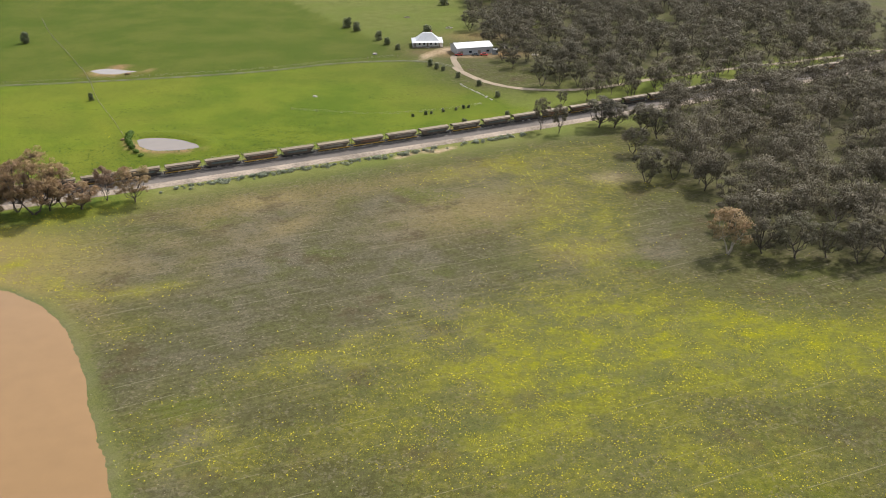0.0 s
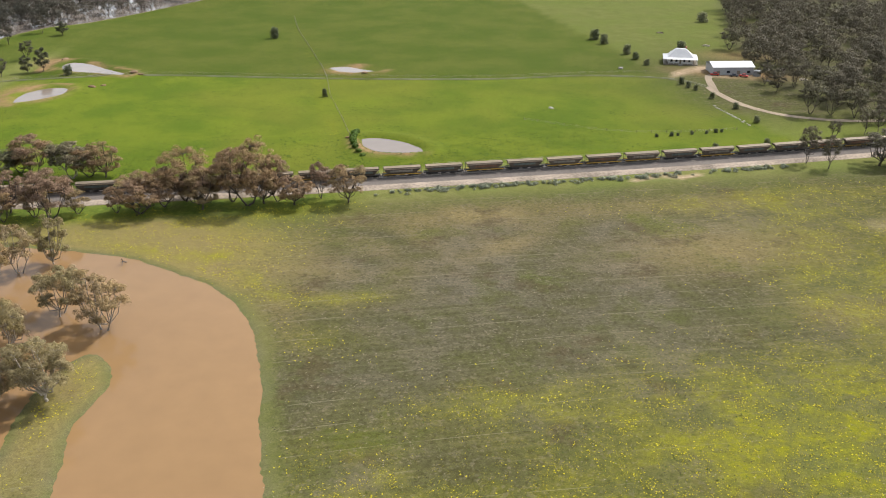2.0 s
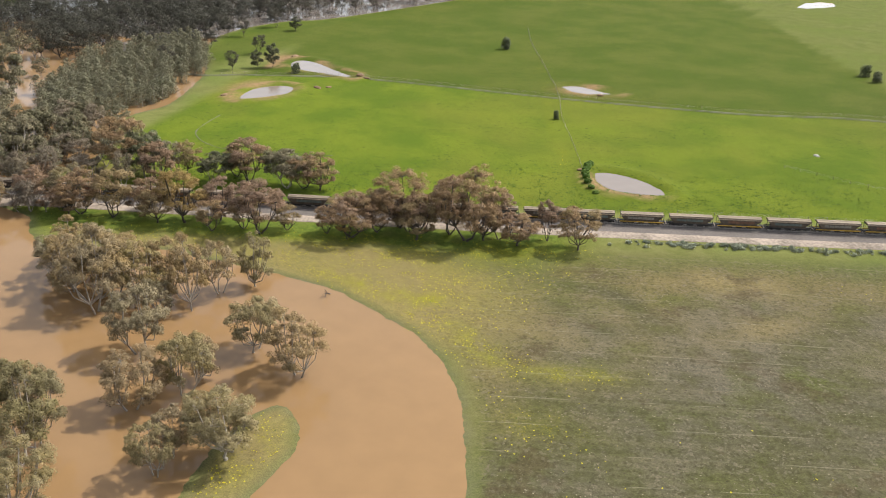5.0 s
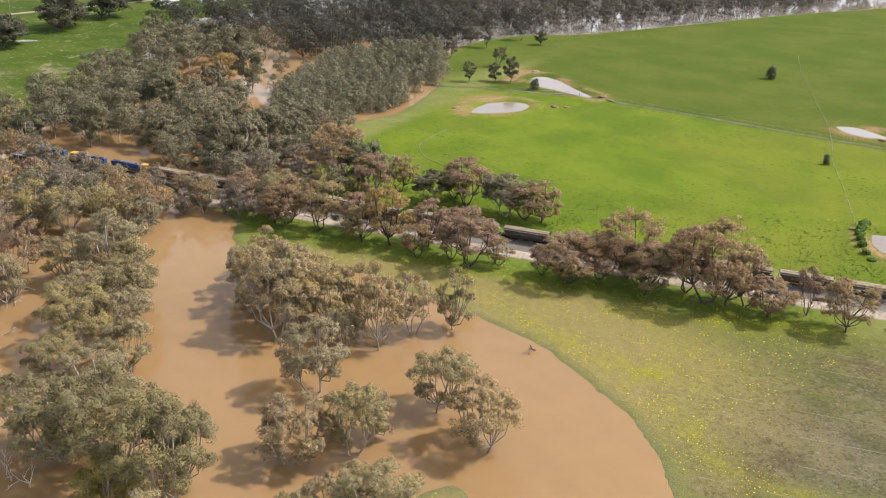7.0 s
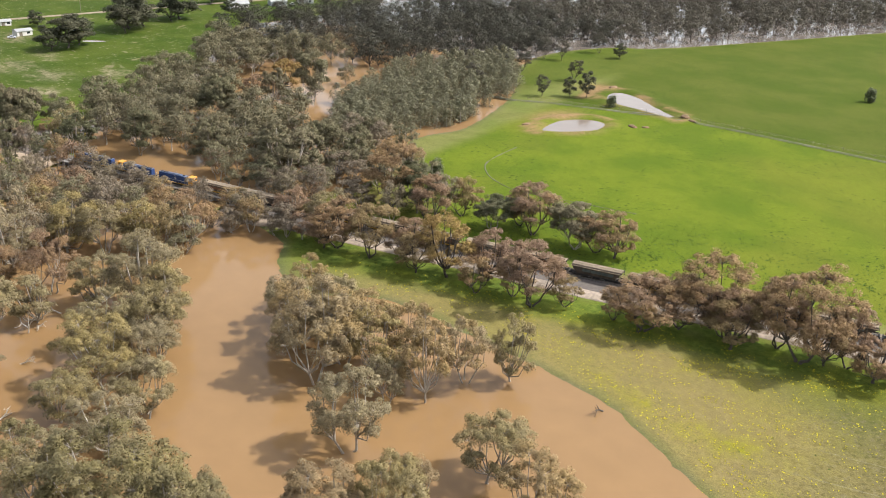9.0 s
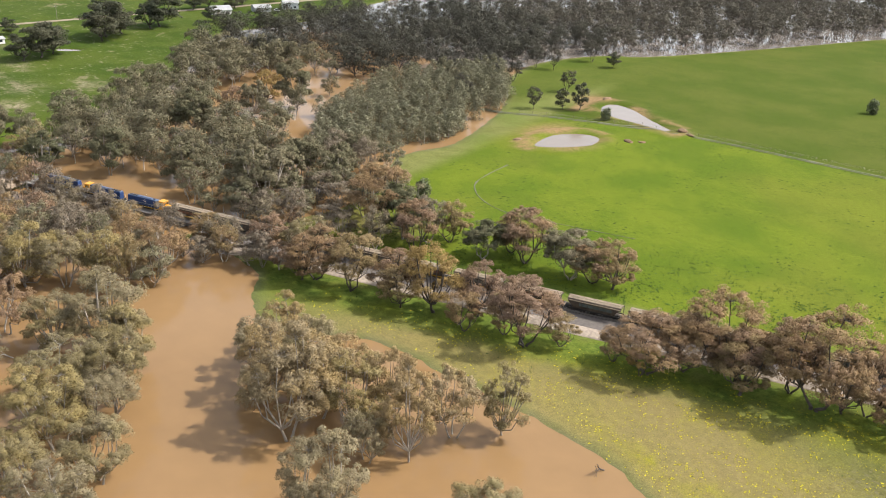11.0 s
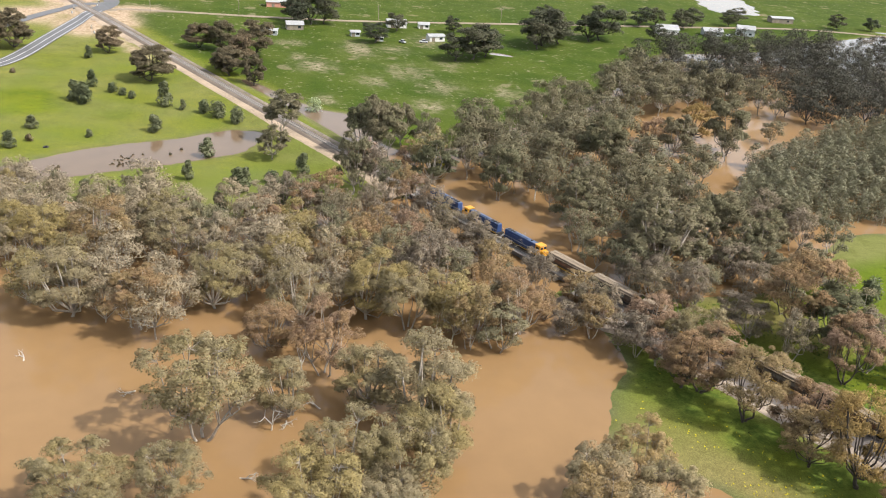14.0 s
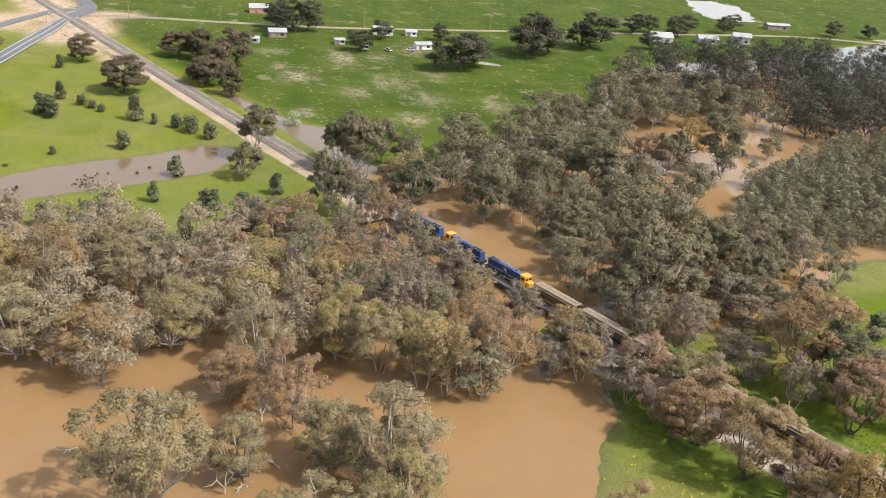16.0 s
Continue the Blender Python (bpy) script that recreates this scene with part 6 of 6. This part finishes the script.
def homestead(x, y, turn):
    o = tagged(new("farmhouse"), "white farmhouse with pale tin hip roof and verandah", "house")
    part("wall", boxes((-7, 7, -5, 5, 0, 3.2)), WEATHERBOARD, o)
    bm = bmesh.new()
    hip(bm, -7.4, 7.4, -5.4, 5.4, 3.1, 6.6, 4.6)
    part("roof", bm, TIN, o)
    bm = bmesh.new()
    hip(bm, -9.8, 9.8, -7.8, 7.8, 2.6, 3.15, 2.3)
    part("verandah_roof", bm, TIN, o)
    part("verandah_floor", boxes((-9.5, 9.5, -7.5, 7.5, 0.0, 0.35)), TIMBER, o)
    for k in range(8):
        for yy in (-7.4, 7.4):
            part("verandah_post", boxes((-9.35 + k * 2.67, -9.2 + k * 2.67, yy - 0.08, yy + 0.08, 0.35, 2.65)), WEATHERBOARD, o)
    for xx in (-9.4, 9.4):
        for yy in (-4, 0, 4):
            part("verandah_post", boxes((xx - 0.08, xx + 0.08, yy - 0.08, yy + 0.08, 0.35, 2.65)), WEATHERBOARD, o)
    for xx in (-5, -2.2, 2.2, 5):
        w = part("window", boxes((xx - 0.7, xx + 0.7, -5.06, -4.98, 1.0, 2.4)), WEATHERBOARD, o)
        part("pane", boxes((xx - 0.6, xx + 0.6, -5.1, -5.06, 1.1, 2.3)), GLASS, w)
    part("door", boxes((-0.5, 0.5, -5.08, -4.98, 0.35, 2.4)), TIMBER, o)
    part("chimney", boxes((2.5, 3.3, 1.0, 1.7, 4.5, 7.4)), BRICK_RED, o)
    part("steps", boxes((-1.2, 1.2, -8.4, -7.5, 0, 0.18), (-1.2, 1.2, -8.0, -7.5, 0.18, 0.33)), CONCRETE, o)
    o.matrix_basis = pose(x, y, ground_at(x, y), 0, 0, turn) @ Matrix.Diagonal((0.98, 0.98, 1.2, 1))


def shed(x, y, turn, lx, ly, h, rise, label="grey tin shed with pale low roof", wall=TIN_WALL, roof=TIN, name="shed", doors=2):
    o = tagged(new(name), label, "shed" if name == "shed" else "cottage")
    part("wall", boxes((-lx / 2, lx / 2, -ly / 2, ly / 2, 0, h)), wall, o)
    bm = bmesh.new()
    gable(bm, -lx / 2, lx / 2, -ly / 2, ly / 2, h, h + rise)
    part("roof", bm, roof, o)
    for s in (-1, 1):
        bm = bmesh.new()
        xx = s * (lx / 2 - 0.02)
        f = bm.faces.new([bm.verts.new(p) for p in ((xx, -ly / 2, h), (xx, ly / 2, h), (xx, 0, h + rise - 0.02))])
        bmesh.ops.solidify(bm, geom=[f], thickness=0.1)
        part("gable_end", bm, wall, o)
    for k in range(doors):
        xx = -lx / 2 + (k + 0.5) * lx / doors
        part("door" if k % 2 == 0 else "window", boxes((xx - 0.9, xx + 0.9, -ly / 2 - 0.05, -ly / 2 + 0.02, 0.0 if k % 2 == 0 else 1.0, 2.2)), GLASS if k % 2 else TIMBER, o)
    o.matrix_basis = pose(x, y, ground_at(x, y), 0, 0, turn)
    return o


homestead(-45, 562, 8)
shed(-17, 546, 20, 22, 14, 4.2, 1.7, "large grey tin machinery shed with white roof", doors=4)
for x, y, t, lx, ly, h, r, text, wm in ((-665, 170, 95, 9, 7, 3, 1.5, "open tin hay shelter with pale roof", TIMBER), (-647, 156, 80, 8, 5, 2.6, 0.8, "small white tin hut on the grass", TIN_WALL), (-650, 202, 95, 5, 4, 2.4, 0.8, "small grey tin hut on rough grass", TIN_WALL),
                                        (-638, 214, 85, 4, 3, 2.2, 0.6, "tiny pale garden shed on the grass", TIN_WALL), (-644, 246, 100, 9, 6, 2.8, 0.9, "pale weatherboard hut with tin roof", WEATHERBOARD), (-682, 230, 90, 11, 8, 3, 1.6, "white cottage with pale tin roof", WEATHERBOARD),
                                        (-691, 405, 85, 13, 10, 3.2, 2.4, "white cottage with pale hipped roof", WEATHERBOARD), (-690, 436, 80, 12, 8, 3.2, 1.6, "grey tin farm shed near the lane", TIN_WALL), (-693, 461, 70, 11, 8, 4.5, 2.0, "tall grey gabled tin barn", TIN_WALL),
                                        (-751, 520, 85, 16, 8, 3.5, 0.8, "long low hay shed with tin roof", TIMBER), (-740, 165, 90, 16, 9, 3.2, 2, "brick house with tin roof", BRICK_RED), (-680, 246, 90, 6, 5, 2.6, 1, "small white outbuilding with tin roof", WEATHERBOARD)):
    shed(x, y, t, lx, ly, h, r, text, wm, TIN_OLD, "cottage" if "cottage" in text or "house" in text else "shed")


def tank(x, y, r, h, mat, label):
    bm = bmesh.new()
    tube(bm, (0, 0, 0), (0, 0, h), r, sides=20)
    o = tagged(new("water_tank"), label, "water tank")
    part("barrel", bm, mat, o)
    bm = bmesh.new()
    tube(bm, (0, 0, h), (0, 0, h + 0.5), r * 1.02, 0.15, sides=20)
    part("lid", bm, mat, o)
    o.location = (x, y, ground_at(x, y))


tank(-2.5, 541, 1.9, 2.9, TANK_GREY, "dark grey round water tank beside the shed")


def vehicle(x, y, turn, mat, label):
    o = tagged(new("car"), label, "car")
    part("body", boxes((-2.3, 2.3, -0.9, 0.9, 0.45, 1.05), bevel=0.12), mat, o)
    part("cabin", boxes((-1.0, 1.1, -0.82, 0.82, 1.0, 1.7, 0.15), bevel=0.1), GLASS, o)
    part("roof", boxes((-0.85, 0.95, -0.68, 0.68, 1.68, 1.76), bevel=0.03), mat, o)
    for px in (-1.45, 1.45):
        for py in (-0.85, 0.85):
            bm = bmesh.new()
            tube(bm, (px, py - 0.11, 0.36), (px, py + 0.11, 0.36), 0.36, sides=14)
            part("wheel", bm, BLACK, o)
    o.matrix_basis = pose(x, y, ground_at(x, y), 0, 0, turn)


for x, y, t, mt, text in ((-24, 535, 10, RED_PAINT, "red utility vehicle parked by the shed"), (-9, 536, -8, RED_PAINT, "red tractor-like vehicle parked by the shed"), (-14, 535.5, 0, CAR_PAINT, "dark vehicle parked by the shed"), (-28, 562, 40, CAR_PAINT, "dark car parked near the farmhouse"),
                        (-40, 579, 10, CAR_PAINT, "dark vehicle parked behind the farmhouse"), (-636, 238, 80, TIN, "pale car parked by the hut"), (-686, 446, 20, TIN, "white vehicle among the farm sheds"), (-634, 226, 30, TIN, "white car parked on the grass")):
    vehicle(x, y, t, mt, text)


def post_mesh(h=1.3, r=0.09):
    bm = bmesh.new()
    tube(bm, (0, 0, -0.2), (0, 0, h), r, sides=5)
    return bm


def fence(points, gap, label, name="fence"):
    """Timber posts with three wires along a line."""
    o = tagged(new(name), label, "fence")
    xs, ys = line_through(points, gap)
    zs = land(xs, ys)
    first_post = None
    for x, y, z in zip(xs, ys, zs):
        if first_post is None:
            p = first_post = part("post", post_mesh(), TIMBER, o)
        else:
            p = new("post", first_post.data)
            p.parent = o
        p.location = (x, y, z)
    for h in (0.4, 0.8, 1.15):
        segs = [bar(np.array((xs[i], ys[i], zs[i] + h)), np.array((xs[i + 1], ys[i + 1], zs[i + 1] + h)), 0.012, 0.012, 3) for i in range(len(xs) - 1)]
        w = new("wire", fast_mesh("wire", *join(segs), [STEEL]))
        w.parent = o
    return o


fence([(-386, 402), (-367, 416), (-314, 444), (-221, 468), (-140, 493), (-95, 516), (-60, 531)], 6, "timber post and wire fence along the farm track")
fence([(-158, 358), (-180, 395), (-203, 432), (-222, 468), (-258, 525), (-294, 580), (-320, 625)], 7, "timber post and wire fence between two green paddocks")
fence([(-100, 418), (-60, 412), (-30, 420), (-8, 432)], 6, "timber post and wire fence by the hedge trees")
fence([(-118, 344), (-60, 375), (0, 408), (24, 423)], 6, "wire fence along the railway's paddock side")


def power_pole(x, y, turn):
    o = tagged(new("power_pole"), "grey timber power pole beside the lane", "power pole", "power poles")
    part("pole", post_mesh(9.5, 0.16), TIMBER, o)
    part("crossarm", boxes((-1.1, 1.1, -0.07, 0.07, 8.6, 8.8)), TIMBER, o)
    for k in (-0.9, 0, 0.9):
        part("insulator", boxes((k - 0.06, k + 0.06, -0.06, 0.06, 8.8, 9.0)), TIN, o)
    o.matrix_basis = pose(x, y, ground_at(x, y), 0, 0, turn)


for x, y, t in ((-700, 222, 90), (-706, 300, 95), (-714, 386, 90), (-702, 140, 90), (-705, 90, 80)):
    power_pole(x, y, t)


def rubble(x, y, r_, seed, mat, label):
    """A low uneven heap of earth and stones."""
    bm = bmesh.new()
    bmesh.ops.create_icosphere(bm, subdivisions=3, radius=1)
    rr = random.Random(seed)
    for v in bm.verts:
        k = 1 + 0.35 * noise.noise(v.co * 1.7 + Vector((seed, 0, 0)))
        v.co = Vector((v.co.x * r_ * k, v.co.y * r_ * 0.6 * k, max(-0.1, v.co.z) * r_ * 0.35 * k))
    o = tagged(part("earth_mound", bm, mat, smooth=True), label, "earth mound", "earth mounds")
    o.matrix_basis = pose(x, y, ground_at(x, y) - 0.05, 0, 0, rr.uniform(0, 180))


for k, (x, y, r_) in enumerate(((-324, 441, 4), (-318, 438, 2.5), (-327, 409, 3.5), (-323, 413, 2.5), (-352, 370, 3), (-383, 458, 4.5), (-93, 442, 2.5), (-164, 366, 2.0), (-204, 478, 2.5))):
    rubble(x, y, r_ * 0.7, k, EARTH if k != 6 else PALE, "low mound of orange earth beside a dam" if k != 6 else "pale heap of stones in the green paddock")


def crossing_signal(x, y, turn):
    """A level-crossing mast: post, crossed boards, two lamps on a bar, and a relay box at the foot."""
    o = tagged(new("crossing_signal"), "white level-crossing mast with crossed boards and twin lamps", "crossing signal", "level-crossing signals")
    part("post", post_mesh(4.2, 0.09), TIN, o)
    for a in (-45, 45):
        b = part("crossed_board", boxes((-0.75, 0.75, -0.12, -0.08, -0.12, 0.12), bevel=0.01), WEATHERBOARD, o)
        b.matrix_basis = pose(0, 0.02 if a > 0 else -0.03, 3.7, 0, a, 0)
    part("lamp_bar", boxes((-0.5, 0.5, -0.12, -0.06, 2.62, 2.72)), BLACK, o)
    for k in (-0.45, 0.45):
        bm = bmesh.new()
        tube(bm, (k, -0.12, 2.67), (k, -0.2, 2.67), 0.26, sides=14)
        lamp = part("lamp_plate", bm, BLACK, o)
        bm = bmesh.new()
        tube(bm, (k, -0.2, 2.67), (k, -0.24, 2.67), 0.11, sides=12)
        part("lens", bm, RED_PAINT, lamp)
    part("relay_box", boxes((0.6, 1.3, 0.3, 0.8, 0, 1.3), bevel=0.03), TIN, o)
    o.matrix_basis = pose(x, y, ground_at(x, y), 0, 0, turn)


for x, y, t in ((-635, 67, 60), (-688, 51, 240), (-713, 61, 250)):
    crossing_signal(x, y, t)

bm = bmesh.new()
rings = [[bm.verts.new(((0.42 + 0.14 * math.cos(v)) * math.cos(u), (0.42 + 0.14 * math.cos(v)) * math.sin(u), 0.14 + 0.14 * math.sin(v))) for v in np.linspace(0, math.tau, 9)[:-1]] for u in np.linspace(0, math.tau, 25)[:-1]]
for i in range(24):
    for j in range(8):
        bm.faces.new((rings[i][j], rings[(i + 1) % 24][j], rings[(i + 1) % 24][(j + 1) % 8], rings[i][(j + 1) % 8]))
tyre = tagged(part("tyre", bm, BLACK, smooth=True), "black rubber tyre lying flat on the green grass", "tyre")
tyre.matrix_basis = pose(-443.3, 77.1, ground_at(-443.3, 77.1)) @ Matrix.Diagonal((1.7, 1.7, 1.5, 1))

bm = bmesh.new()
tube(bm, (0, 0, 0), (0, 0, 0.75), 1.3, sides=20)
trough = tagged(new("water_trough"), "pale round concrete water trough in the paddock", "trough")
part("wall", bm, CONCRETE, trough)
bm = bmesh.new()
tube(bm, (0, 0, 0.752), (0, 0, 0.76), 1.12, sides=20)
part("water", bm, DAM_WATER, trough)
trough.location = (-74.4, 535.6, ground_at(-74.4, 535.6))


def brush_heap(x, y, r_, seed):
    """A heap of cut limbs and boards, flung down criss-cross."""
    rr = np.random.RandomState(seed)
    limbs = []
    for k in range(46):
        a, d = rr.uniform(0, math.tau), rr.uniform(0, 1) ** 0.6 * r_
        c = np.array((math.cos(a) * d, math.sin(a) * d, 0.08 + 0.5 * r_ * (1 - d / r_) * rr.uniform(0.2, 1)))
        way = np.array((rr.normal(), rr.normal(), rr.normal() * 0.22))
        way *= rr.uniform(0.35, 0.9) * r_ * 0.6 / np.linalg.norm(way)
        limbs.append(bar(c - way, c + way, rr.uniform(0.05, 0.14), 0.04, 5))
    o = new("brush_heap", fast_mesh("brush_heap", *join(limbs), [DEADWOOD if seed % 2 else TIMBER]))
    o.location = (x, y, ground_at(x, y))
    tagged(o, "heap of cut limbs and old timber lying on the farmyard grass", "brush heap", "heaps in the farmyard")


for k, (x, y, r_) in enumerate(((-20, 569, 2.4), (3, 557, 2.0), (11, 560, 1.8), (21, 539, 2.2), (3, 530, 1.6), (-34, 614, 2.4), (-66, 648, 2.2))):
    brush_heap(x, y, r_, 300 + k)

stone = None
scatter_stone = random.Random(21)
for k in range(26):
    u = k / 25
    x, y = (-20.5 + 19 * u, 470 - 30 * u) if u < 0.5 else (-11 + 16 * (u - 0.5), 455 - 27 * (u - 0.5))
    x, y, sc = x + scatter_stone.gauss(0, 0.5), y + scatter_stone.gauss(0, 0.5), scatter_stone.uniform(0.3, 0.75)
    m = Matrix.LocRotScale((x, y, ground_at(x, y)), Euler((0, 0, scatter_stone.uniform(0, 6))), (sc, sc * 0.75, sc * 0.55))
    if stone is None:
        bm = bmesh.new()
        bmesh.ops.create_icosphere(bm, subdivisions=2, radius=1)
        for v in bm.verts:
            v.co *= 1 + 0.3 * noise.noise(v.co * 1.3)
        stone = tagged(part("stone", bm, PALE), "pale rough field stone in a line on the grass", "stone", "line of field stones")
        stone.matrix_basis = m
    else:
        copy_thing(stone, pose(0, 0, 0)).matrix_basis = m
